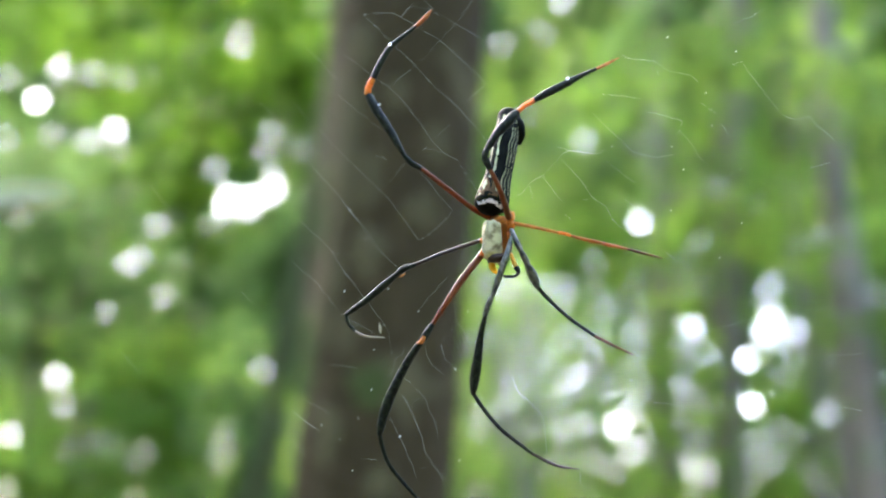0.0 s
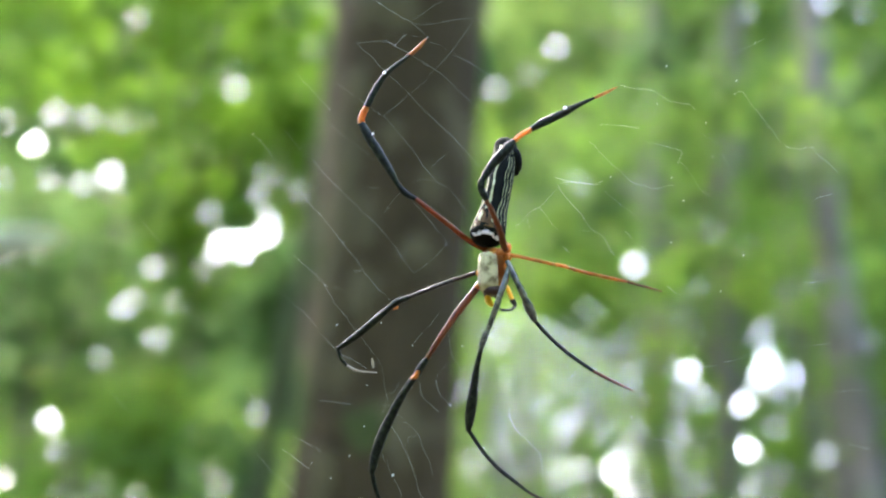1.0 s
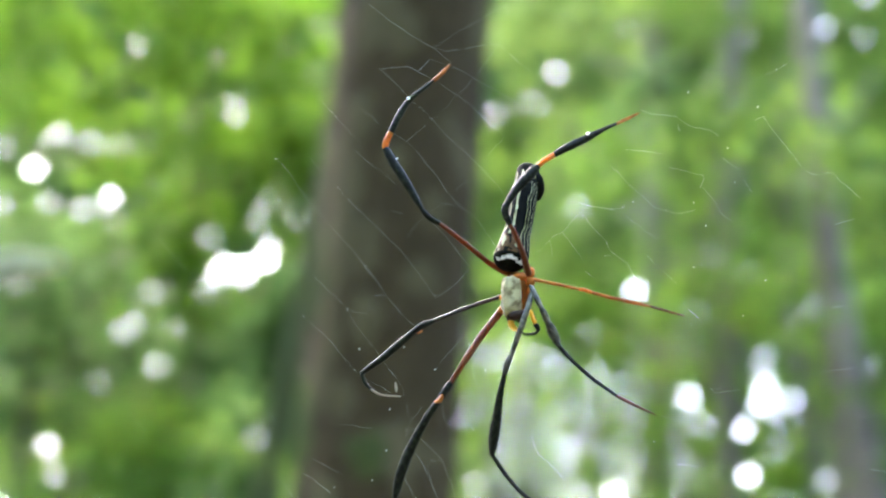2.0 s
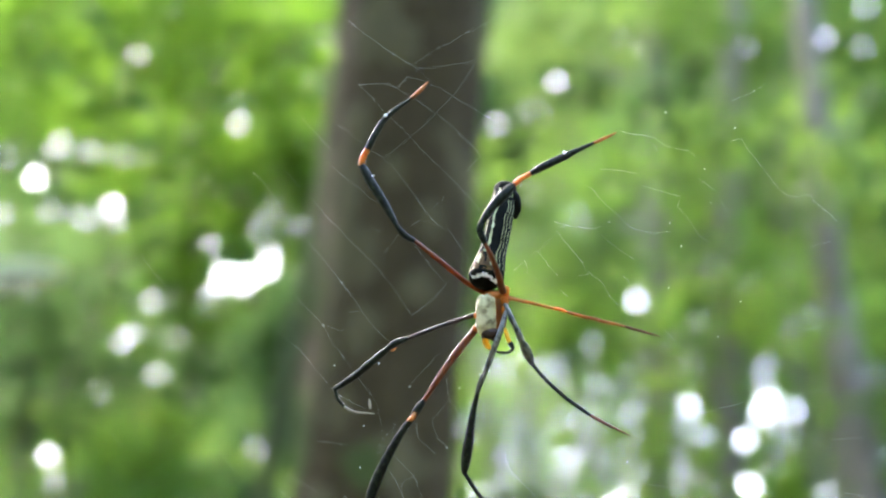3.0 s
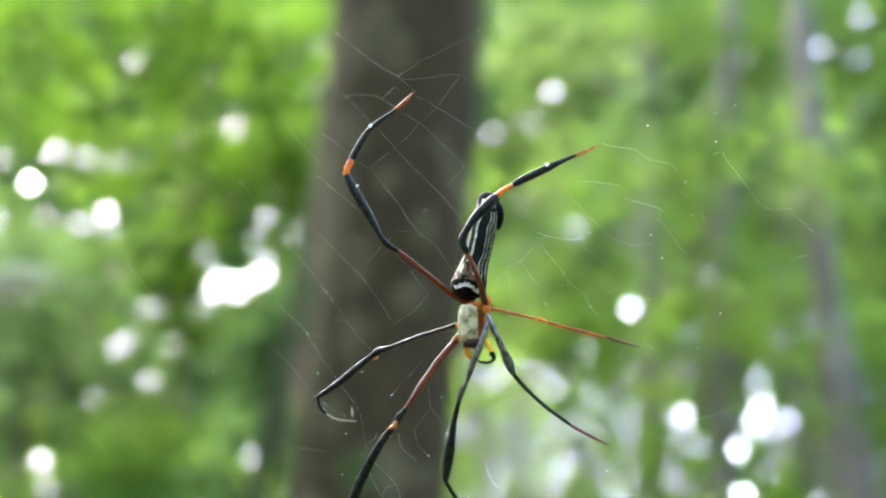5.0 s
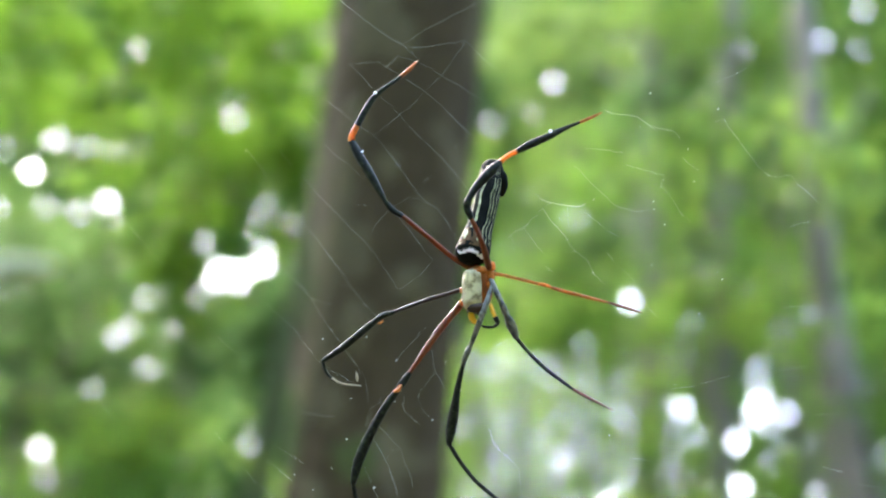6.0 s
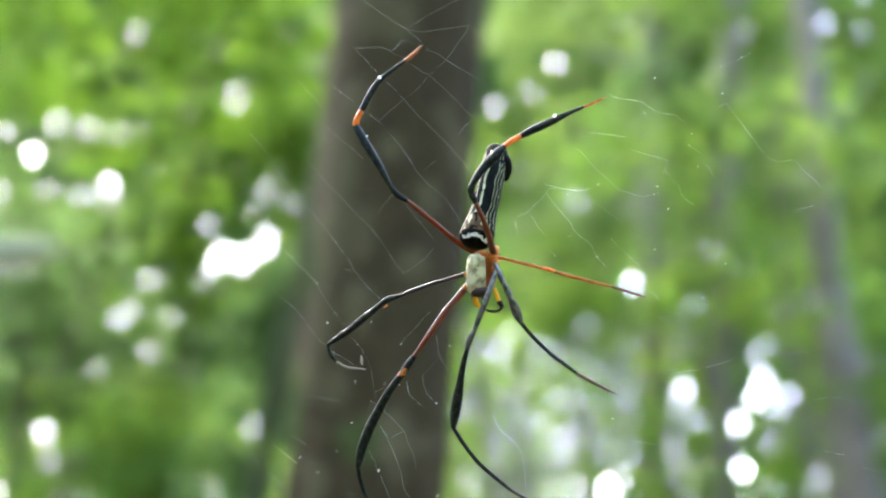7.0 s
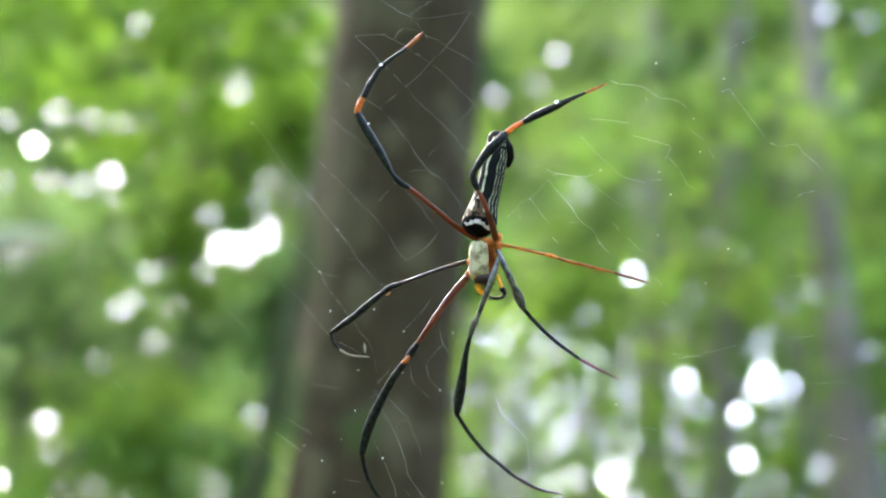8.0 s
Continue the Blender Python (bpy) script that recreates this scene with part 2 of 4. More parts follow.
GAPS_MIDDLE = [
    (-10.51, 15.90, 1.5), (-9.77, 16.14, 1.5), (-9.04, 16.23, 1.3), (-8.32, 16.52, 1.4), (-8.28, 17.10, 0.7),
    (-9.42, 15.68, 1.0), (-10.63, 15.58, 0.5), (-10.39, 16.29, 0.7), (-11.12, 17.43, 0.22), (-8.85, 18.20, 0.2),
    (-8.42, 19.27, 0.2), (-11.13, 14.95, 0.15), (-6.95, 18.6, 0.14), (2.89, 23.49, 0.45), (4.47, 24.09, 0.12), (5.09, 23.95, 0.12),
    (6.01, 25.37, 0.7), (7.00, 18.99, 0.5), (4.39, 20.20, 0.1), (9.53, 15.08, 1.5), (9.98, 14.82, 0.3),
    (10.64, 15.94, 0.24), (11.76, 10.10, 1.4), (12.14, 8.97, 0.22), (11.43, 9.33, 0.16),
]
GAPS_EAST = [
    (15.23, 11.62, 0.42), (15.24, 10.13, 2.4), (14.95, 9.66, 1.6), (15.34, 10.59, 1.0), (15.51, 9.30, 0.6),
    (14.10, 8.54, 2.2), (13.68, 8.22, 0.3), (16.39, 9.74, 0.9), (16.88, 9.36, 0.16), (14.20, 6.47, 1.9),
    (8.07, 5.73, 1.8), (8.29, 5.39, 0.8), (6.59, 5.75, 0.55), (8.63, 6.16, 0.6), (8.72, 4.51, 0.7),
    (7.06, 4.09, 0.35), (7.98, 3.73, 0.2), (3.12, 12.02, 0.45), (6.20, 8.04, 0.5), (5.74, 7.63, 0.25),
    (7.46, 11.22, 0.2), (7.34, 13.18, 0.15), (3.79, 9.89, 0.15), (4.61, 10.80, 0.15), (5.97, 11.57, 0.17),
    (7.43, 9.38, 0.15), (5.39, 9.47, 0.12), (4.78, 12.12, 0.12), (8.91, 8.10, 0.1), (11.35, 12.98, 0.1),
    (13.25, 16.52, 0.12), (13.93, 14.67, 0.12), (12.32, 13.98, 0.12), (14.90, 15.64, 0.1), (17.72, 13.90, 0.12),
    (18.34, 12.32, 0.12), (16.42, 13.48, 0.1), (19.52, 11.74, 0.12), (13.57, 12.87, 0.12), (18.51, 8.28, 0.12),
    (17.19, 6.83, 0.1), (19.23, 5.27, 0.1), (10.59, 10.66, 0.1), (19.38, 26.20, 0.5), (21.45, 27.33, 0.5),
    (15.64, 26.30, 0.14), (21.14, 25.58, 0.14), (9.70, 27.01, 0.1), (-15.28, 25.85, 0.12),
]
haze = np.random.RandomState(14)
GAPS_HAZE = [(haze.uniform(1.5, 20.5), haze.uniform(2.5, 12.5), haze.uniform(0.035, 0.09)) for _ in range(170)]
GAPS_HAZE += [(haze.uniform(1.2, 9.5), haze.uniform(5.0, 12.5), haze.uniform(0.05, 0.12)) for _ in range(34)]
GAPS_HAZE += [(haze.uniform(11.0, 20.5), haze.uniform(2.0, 9.0), haze.uniform(0.035, 0.10)) for _ in range(60)]
GAPS_HAZE += [(haze.uniform(-17.5, -9.0), haze.uniform(2.0, 6.5), haze.uniform(0.03, 0.07)) for _ in range(18)]
GAPS = np.array(GAPS_WEST + GAPS_MIDDLE + GAPS_EAST + GAPS_HAZE)
# where the far leaves stand thinner: bearing, height, reach in degrees, share of leaves missing
THIN = [(4.6, 11.0, 2.6, 0.2), (6.6, 8.8, 2.6, 0.24), (16.5, 9.5, 3.2, 0.14), (12.5, 6.5, 3.0, 0.25), (18.5, 15.0, 2.5, 0.14), (15.0, 5.5, 3.5, 0.26), (19.0, 7.0, 2.5, 0.24), (10.0, 3.5, 3.0, 0.16), (5.0, 5.5, 2.4, 0.18),
        (-13.0, 13.0, 2.6, 0.10), (-16.5, 9.0, 2.5, 0.08), (3.0, 24.0, 2.0, 0.08), (20.0, 22.0, 3.0, 0.02), (-18.0, 19.5, 3.0, 0.08)]
GAP_RADIUS = np.maximum(0.083 * np.sqrt(GAPS[:, 2]) - 0.0120, 0.004)


def at(bearing, height, distance):
    """A place seen from the clearing at that bearing and height."""
    b, h = radians(bearing), radians(height)
    return CLEARING + distance * np.array([math.sin(b) * math.cos(h), math.cos(b) * math.cos(h), math.sin(h)])


def directions(places):
    d = places - CLEARING
    return np.degrees(np.arctan2(d[:, 0], d[:, 1])), np.degrees(np.arctan2(d[:, 2], np.hypot(d[:, 0], d[:, 1])))


def clear_of_gaps(places, sizes):
    """Which leaves leave the openings free."""
    b, h = directions(places)
    away = np.linalg.norm(places - CLEARING, axis=1)
    # nearer leaves stand further off, so that an opening stays open from all over the clearing
    half = np.degrees((np.asarray(sizes) * 0.56 + 0.011 * np.clip(1 - away / 12.6, 0, 1)) / away)
    if len(places) < 400:
        across = (b[:, None] - GAPS[:, 0]) * np.cos(np.radians(GAPS[:, 1]))
        return np.all(np.hypot(across, h[:, None] - GAPS[:, 1]) > GAP_RADIUS + half[:, None], axis=1)
    keep = np.ones(len(places), bool)
    for gb, gh, r in zip(GAPS[:, 0], GAPS[:, 1], GAP_RADIUS):
        keep &= np.hypot((b - gb) * math.cos(radians(gh)), h - gh) > r + half
    return keep


# ---------- ground ----------
def build_ground():
    n = 80
    line = np.sign(np.linspace(-1, 1, n)) * np.abs(np.linspace(-1, 1, n)) ** 3 * 900
    verts = [(x, y, 0.12 * noise.noise(Vector((x * 0.35, y * 0.35, 0))) * (abs(x) + abs(y) < 60)) for y in line for x in line]
    faces = [(j * n + i, j * n + i + 1, (j + 1) * n + i + 1, (j + 1) * n + i) for j in range(n - 1) for i in range(n - 1)]
    ob = mesh_object("ground", verts, faces, SOIL)
    tagged(ob, "brown forest floor with leaf litter and moss", "ground", kind="structure")


build_ground()


# ---------- far woods and canopy ----------
def build_far_woods():
    rng = np.random.RandomState(3)
    for layer, (distance, pitch, size) in enumerate(((13.0, 0.46, 0.24), (14.4, 0.46, 0.27), (15.8, 0.5, 0.31))):
        b, h = np.meshgrid(np.arange(-31, 31, pitch), np.arange(-4, 33, pitch))
        b = b.ravel() + rng.uniform(-0.35, 0.35, b.size) * pitch
        h = h.ravel() + rng.uniform(-0.35, 0.35, h.size) * pitch
        half = math.degrees(size * 0.52 / distance)
        for _ in range(2):
            for gb, gh, r in zip(GAPS[:, 0], GAPS[:, 1], GAP_RADIUS):
                c = math.cos(radians(gh))
                dx, dy = (b - gb) * c, h - gh
                far = np.maximum(np.hypot(dx, dy), 1e-3)
                near = far < r + half
                push = (r + half) / far
                b[near] = (gb + dx * push / c)[near]
                h[near] = (gh + dy * push)[near]
        d = distance + rng.uniform(-0.4, 0.4, b.size)
        rb, rh = np.radians(b), np.radians(h)
        places = CLEARING + d[:, None] * np.stack([np.sin(rb) * np.cos(rh), np.cos(rb) * np.cos(rh), np.sin(rh)], 1)
        keep = clear_of_gaps(places, np.full(len(places), size * 0.85))
        if layer == 2:
            # back layer added to stop chance sky leaks, only in the upper part
            keep &= h > 13.5
        for tb, th, tr, share in THIN:
            keep &= (np.hypot(b - tb, h - th) > tr) | (rng.uniform(0, 1, len(b)) > share)
        ob = leaves("far_woods", places[keep], size * rng.uniform(0.85, 1.15, keep.sum()), FAR_LEAF, rng, None, CLEARING, 0.35)
        tagged(ob, "hazy grey-green foliage of the far woods", "foliage", kind="stuff")
    # small leaves that fringe the openings
    places, sizes = [], []
    for gb, gh, r in zip(GAPS[:, 0], GAPS[:, 1], GAP_RADIUS):
        loose = 110 if r > 0.013 else 45
        reach = np.concatenate([r + 0.105 + rng.uniform(0, 0.03, 50), r + rng.uniform(0.18, 0.75, loose)])
        turn = np.concatenate([np.arange(50) * (2 * math.pi / 50), rng.uniform(0, 2 * math.pi, loose)])
        bb, hh = np.radians(gb + reach * np.cos(turn) / math.cos(radians(gh))), np.radians(gh + reach * np.sin(turn))
        d = rng.uniform(12.4, 12.9, len(bb))
        places.append(CLEARING + d[:, None] * np.stack([np.sin(bb) * np.cos(hh), np.cos(bb) * np.cos(hh), np.sin(hh)], 1))
        sizes.append(np.concatenate([np.full(50, 0.05), rng.uniform(0.06, 0.085, loose)]))
    places, sizes = np.vstack(places), np.concatenate(sizes)
    keep = clear_of_gaps(places, sizes * 0.8)
    ob = leaves("far_twigs", places[keep], sizes[keep], FAR_LEAF, rng, None, CLEARING, 0.3)
    tagged(ob, "small grey-green leaves at the edges of sky gaps", "foliage", kind="stuff")
    # ring of leaves out of view, added to hold back light from low sky
    count = 26000
    b = rng.uniform(30, 330, count)
    h = rng.uniform(-5, 34, count)
    rb, rh = np.radians(b), np.radians(h)
    d = rng.uniform(11, 15, count)
    places = CLEARING + d[:, None] * np.stack([np.sin(rb) * np.cos(rh), np.cos(rb) * np.cos(rh), np.sin(rh)], 1)
    places = places[places[:, 2] > 0.1]
    ob = leaves("unseen_leaf_ring", places, rng.uniform(0.35, 0.6, len(places)), FAR_LEAF, rng, None, CLEARING, 0.6)
    tagged(ob, "unseen ring of green leaves added to block low sky", "foliage", kind="stuff")


build_far_woods()


# ---------- trees ----------
FINENESS = 0.62   # how fine the foliage of the near trees is


def build_tree(name, base, top, radius, bark, leaf, clumps, label, leaf_size=0.11, seed=0, limbs=True, category="tree", group="", boughs=()):
    """A tapered, bent trunk from base to top, limbs to each leaf clump, and the crown.
    clumps: bearing, height, distance, half width, half height, leaves."""
    rng = np.random.RandomState(seed)
    leaf_size *= FINENESS
    base, top = np.array(base, float), np.array(top, float)
    tree = thing(name, Matrix.Translation(base), label, category, group)
    line = []
    for i in range(9):
        f = i / 8
        p = (top - base) * f
        r = radius * (1.0 - 0.45 * f) * (1 + 0.5 * max(0, 0.1 - f) / 0.1)
        bend = 0.35 * radius * np.array([math.sin(5 * f + seed), math.cos(4 * f + seed), 0]) * (0 < i < 8)
        line.append((*(p + bend), r))
    mesh_object("trunk", *tube(line, 14, 5, 0.04, seed), bark, tree)
    for first, second, r, skin, words in boughs:
        start, end = at(*first) - base, at(*second) - base
        mid = (start + end) / 2 + np.array([0, 0, 0.06])
        mesh_object("bough", *tube([(*start, r), (*mid, r * 0.9), (*end, r * 0.6)], 8, 5, 0.05, seed), skin, tree, words)
    crown_places, crown_sizes = [], []
    for b, h, d, w, t, n in clumps:
        n = int(n / FINENESS ** 2)
        w, t = w * 1.12, t * 1.12
        centre = at(b, h, d)
        if limbs:
            f = min(0.95, max(0.25, (centre[2] - base[2] - 0.5) / max(0.5, top[2] - base[2])))
            start = (top - base) * f
            end = centre - base
            span = np.linalg.norm(end - start)
            best = None
            for sag in (-0.12, -0.05, 0.04, -0.2, 0.12, -0.3, 0.2):
                for side in (0, 0.1, -0.1, 0.2):
                    mid = (start + end) / 2 + np.array([side, side * 0.5, sag]) * span
                    line = [(*start, radius * 0.4), (*mid, radius * 0.25), (*end, radius * 0.1)]
                    run = spline(line, 12)
                    crossed = np.sum(~clear_of_gaps(run[:, :3] + base, run[:, 3] * 2.2))
                    if best is None or crossed < best[0]:
                        best = (crossed, line)
            mesh_object("limb", *tube(best[1], 7, 4, 0.05, seed), bark, tree)
        # twigs carry small bunches of leaves
        twigs = max(3, n // 7)
        v = rng.normal(size=(twigs, 3))
        v = unit(v) * rng.uniform(0.15, 1.0, (twigs, 1)) ** 0.6
        tips = centre + v * np.array([w, w * 0.6, t])
        pick = rng.randint(0, twigs, n)
        crown_places.append(tips[pick] + rng.normal(size=(n, 3)) * leaf_size * 0.9)
        crown_sizes.append(leaf_size * rng.uniform(0.6, 1.35, n))
    if crown_places:
        places, sizes = np.vstack(crown_places), np.concatenate(crown_sizes)
        keep = clear_of_gaps(places, sizes) & (np.linalg.norm(places - CLEARING, axis=1) > 1.2)
        leaves("crown", places[keep] - base, sizes[keep], leaf, rng, tree, None, 0.8)
    return tree


def foot(bearing, distance):
    return (distance * math.sin(radians(bearing)), distance * math.cos(radians(bearing)), -0.05)


CRUSTS = [
    (2.425, -112, 0.062, 0.062, LICHEN), (2.40, -92, 0.03, 0.05, LICHEN), (2.121, -125, 0.030, 0.105, LICHEN), (2.056, -107, 0.024, 0.05, LICHEN), (2.011, -66, 0.028, 0.038, LICHEN),
    (1.922, -131, 0.028, 0.11, LICHEN), (2.44, -28, 0.020, 0.07, LICHEN), (2.122, -61, 0.022, 0.042, LICHEN), (2.344, -158, 0.03, 0.066, LICHEN), (1.833, -116, 0.026, 0.04, LICHEN),
    (2.21, -150, 0.035, 0.07, LICHEN), (2.03, -158, 0.035, 0.10, MOSS), (1.80, -155, 0.035, 0.09, MOSS), (1.744, -92, 0.040, 0.036, MOSS), (1.67, -122, 0.026, 0.06, LICHEN),
    (2.30, -176, 0.030, 0.09, MOSS), (2.52, -168, 0.030, 0.09, MOSS), (1.66, -172, 0.03, 0.07, MOSS), (2.12, -178, 0.028, 0.08, MOSS),
    (2.07, -136, 0.045, 0.09, LICHEN), (1.95, -104, 0.030, 0.05, LICHEN), (1.86, -140, 0.035, 0.06, LICHEN), (2.27, -122, 0.035, 0.05, LICHEN),
    (2.19, -92, 0.018, 0.03, LICHEN), (1.60, -80, 0.03, 0.03, LICHEN), (2.56, -75, 0.035, 0.04, LICHEN), (2.60, -120, 0.04, 0.05, LICHEN), (1.52, -110, 0.035, 0.05, LICHEN), (1.35, -95, 0.04, 0.06, MOSS),
]


def build_big_tree():
    """The dark trunk behind the web: leaning, ridged bark, a root flare."""
    low, high = at(-3.36, 2.4, 2.0), at(-1.25, 29.6, 2.12)
    way = (high - low) / (high[2] - low[2])
    base = low - way * low[2]
    tree = thing("big_tree", Matrix.Translation(base), "big leaning tree trunk with dark lichened bark behind the web", "tree")
    rows, sides, top = 150, 72, 7.0

    def skin(a, z, proud=0.0):
        """A point of the bark at the turn a and the height z."""
        r = 0.130 * (1 + 0.9 * math.exp(-z / 0.28)) * (1 - 0.012 * z)
        n1 = noise.noise(Vector((math.cos(a) * 3.5, math.sin(a) * 3.5, z * 1.2)))
        n2 = noise.noise(Vector((math.cos(a) * 11, math.sin(a) * 11, z * 5)))
        r = r * (1 + 0.05 * n1 + 0.035 * abs(n2)) + proud
        return way[0] * z + r * math.cos(a), way[1] * z + r * math.sin(a), z

    verts, faces = [], []
    for j in range(rows):
        z = -0.05 + (top + 0.05) * j / (rows - 1)
        verts.extend(skin(2 * math.pi * k / sides, z) for k in range(sides))
    for j in range(rows - 1):
        for k in range(sides):
            q = (k + 1) % sides
            faces.append((j * sides + k, j * sides + q, (j + 1) * sides + q, (j + 1) * sides + k))
    faces.append(tuple((rows - 1) * sides + k for k in range(sides)))
    mesh_object("trunk", verts, faces, TRUNK_BARK, tree)
    # crusts of lichen and moss: height, turn in degrees, half width, half height
    for n, (z0, turn, wide, tall, mat) in enumerate(CRUSTS):
        rings, spokes = 7, 22
        verts, faces = [skin(radians(turn), z0, 0.003)], []
        for i in range(1, rings + 1):
            f = i / rings
            for k in range(spokes):
                b = 2 * math.pi * k / spokes
                ragged = 1 + 0.55 * noise.noise(Vector((math.cos(b) * 1.6, math.sin(b) * 1.6, n * 7.3))) + 0.2 * noise.noise(Vector((math.cos(b) * 5, math.sin(b) * 5, n * 3.1)))
                verts.append(skin(radians(turn) + math.cos(b) * f * wide * ragged / 0.13, z0 + math.sin(b) * f * tall * ragged, 0.003 - 0.006 * f ** 4))
        for k in range(spokes):
            q = (k + 1) % spokes
            faces.append((0, 1 + k, 1 + q))
            for i in range(rings - 1):
                o = 1 + i * spokes
                faces.append((o + k, o + spokes + k, o + spokes + q, o + q))
        mesh_object("moss_patch" if mat is MOSS else "lichen_patch", verts, faces, mat, tree, "olive moss crust" if mat is MOSS else "grey-green lichen crust")
    # limbs and crown lie above the view, added to shade web and trunk
    rng = np.random.RandomState(5)
    for k in range(9):
        a = 2 * math.pi * k / 9 + rng.uniform(-0.3, 0.3)
        reach = rng.uniform(1.8, 3.2)
        start = way * rng.uniform(5.0, 6.6)
        end = np.array([-0.6 + reach * math.sin(a), 1.4 + reach * math.cos(a), rng.uniform(6.0, 7.0)]) - base
        mid = (start + end) / 2 + np.array([0, 0, 0.25])
        mesh_object("limb", *tube([(*start, 0.05), (*mid, 0.035), (*end, 0.012)], 8, 5, 0.05, k), TRUNK_BARK, tree)
    count = 2300
    bearing, out = rng.uniform(0, 2 * math.pi, count), 2.9 * np.sqrt(rng.uniform(0, 1, count))
    places = np.stack([out * np.sin(bearing) - 0.6, out * np.cos(bearing) + 1.4, rng.uniform(5.4, 7.2, count)], 1)
    leaves("crown", places - base, rng.uniform(0.25, 0.42, count), GREEN_LEAF, rng, tree, None, 0.5)
    return tree


build_big_tree()

# dark mossy stem that leans beside the big trunk
build_tree("mossy_stem", foot(-14.6, 3.0), at(-4.9, 24, 3.3), 0.05, MOSSY_BARK, DARK_LEAF,
           [(-7.6, 12.0, 3.2, 0.07, 0.25, 120), (-9.2, 5.0, 3.1, 0.07, 0.2, 110)], "mossy leaning stem with dark green leaves", 0.08, 11)
# stems of the young wood
# clumps above 35 degrees are out of view, added to shade the far leaves
build_tree("young_tree", foot(9.5, 7.5), at(12.0, 40, 9.0), 0.085, GREY_BARK, PALE_LEAF,
           [(8.6, 20, 8.6, 0.5, 0.5, 70), (12.5, 13, 8.4, 0.5, 0.6, 200), (10.0, 7, 8.4, 0.6, 0.4, 220), (7.0, 27.0, 8.4, 0.6, 0.35, 130), (5, 37, 9.8, 1.5, 0.5, 800), (11, 43, 9.0, 1.4, 0.5, 600)], "slender grey young tree with pale leaves", 0.17, 21, group="young trees")
build_tree("young_tree", foot(12.1, 6.5), at(16.4, 40, 8.0), 0.085, GREY_BARK, GREEN_LEAF,
           [(16.2, 18, 7.3, 0.3, 0.8, 120), (11.6, 10, 7.3, 0.3, 0.4, 100), (13.3, 14.0, 5.7, 0.22, 0.3, 50), (13.4, 21.5, 5.9, 0.25, 0.25, 40), (13.0, 28.0, 7.6, 0.5, 0.3, 90), (14, 45, 8.2, 1.4, 0.5, 600), (17, 37, 10.0, 1.6, 0.5, 900)], "slender grey young tree with pale leaves", 0.16, 22, group="young trees",
           boughs=[((14.6, 26.6, 7.2), (5.4, 19.6, 6.6), 0.034, MOSSY_BARK, "mossy drooping bough")])
build_tree("young_tree", foot(18.9, 5.5), at(18.2, 40, 7.0), 0.085, GREY_BARK, GREEN_LEAF,
           [(21.5, 24, 6.6, 0.4, 0.6, 70), (18.0, 27.5, 7.0, 0.5, 0.3, 80), (16.4, 7, 6.8, 0.3, 0.4, 140), (18.6, 20.5, 5.2, 0.25, 0.2, 24), (18.2, 12.5, 5.2, 0.25, 0.2, 22), (20, 46, 7.6, 1.3, 0.5, 600), (24, 38, 9.4, 1.6, 0.6, 900)], "slender grey young tree with pale leaves", 0.16, 23, group="young trees")
build_tree("brown_tree", foot(20.1, 5.0), at(18.9, 14, 5.4), 0.10, BROWN_BARK, GREEN_LEAF,
           [(21.5, 8, 5.2, 0.25, 0.6, 260)], "brown-barked tree with green leaves", 0.11, 24)
build_tree("brown_tree", foot(-16.6, 6.0), at(-16.2, 8.5, 6.2), 0.05, BROWN_BARK, GREEN_LEAF,
           [(-18.5, 5.5, 6.0, 0.35, 0.35, 200)], "thin brown tree with green leaves", 0.11, 25)
build_tree("leaning_sapling", foot(7.6, 5.0), at(1.5, 13.5, 5.3), 0.03, BROWN_BARK, PALE_LEAF,
           [(3.0, 6.5, 5.2, 0.3, 0.25, 130)], "thin leaning sapling with pale leaves", 0.10, 26)
# bright broadleaf shrubs and small trees
build_tree("lime_tree", foot(-11.6, 5.0), at(-11.8, 34, 6.0), 0.032, BROWN_BARK, LIME_LEAF,
           [(-17.5, 25, 5.2, 0.8, 0.45, 170), (-12.5, 23.5, 5.0, 0.85, 0.55, 100), (-8.4, 24, 5.2, 0.6, 0.55, 70),
            (-12.5, 18.5, 5.0, 0.55, 0.35, 55), (-8.0, 19.5, 5.1, 0.32, 0.3, 36), (-8.3, 18.0, 4.9, 0.34, 0.3, 24), (-9.8, 20.4, 4.7, 0.5, 0.4, 45), (-11.5, 15.5, 4.9, 0.3, 0.2, 90), (-6.6, 21.5, 5.0, 0.25, 0.3, 60), (-19.5, 29.5, 5.4, 0.6, 0.3, 130), (-9.5, 29.5, 5.4, 0.5, 0.3, 110)],
           "small tree with bright lime-green leaves", 0.15, 31)
build_tree("dark_shrub", foot(-19.0, 5.6), at(-18.5, 17, 5.8), 0.04, BROWN_BARK, DARK_LEAF,
           [(-19.5, 14.5, 5.6, 0.45, 0.3, 240), (-20.3, 17.2, 5.0, 0.3, 0.2, 120), (-16.4, 13.7, 5.5, 0.5, 0.3, 200), (-18.5, 10.5, 5.5, 0.5, 0.3, 240), (-12.2, 9.4, 5.6, 0.35, 0.35, 180), (-14.2, 12.4, 4.75, 0.22, 0.14, 60), (-18.4, 12.4, 4.7, 0.2, 0.1, 30), (-10.6, 12.6, 4.8, 0.14, 0.16, 26), (-14.6, 17.4, 4.8, 0.2, 0.1, 40)],
           "shrub with dark green leaves", 0.11, 32, category="shrub",
           boughs=[((-23.0, 13.6, 4.7), (-18.0, 15.7, 4.6), 0.05, PALE_BARK, "pale weathered bough")])
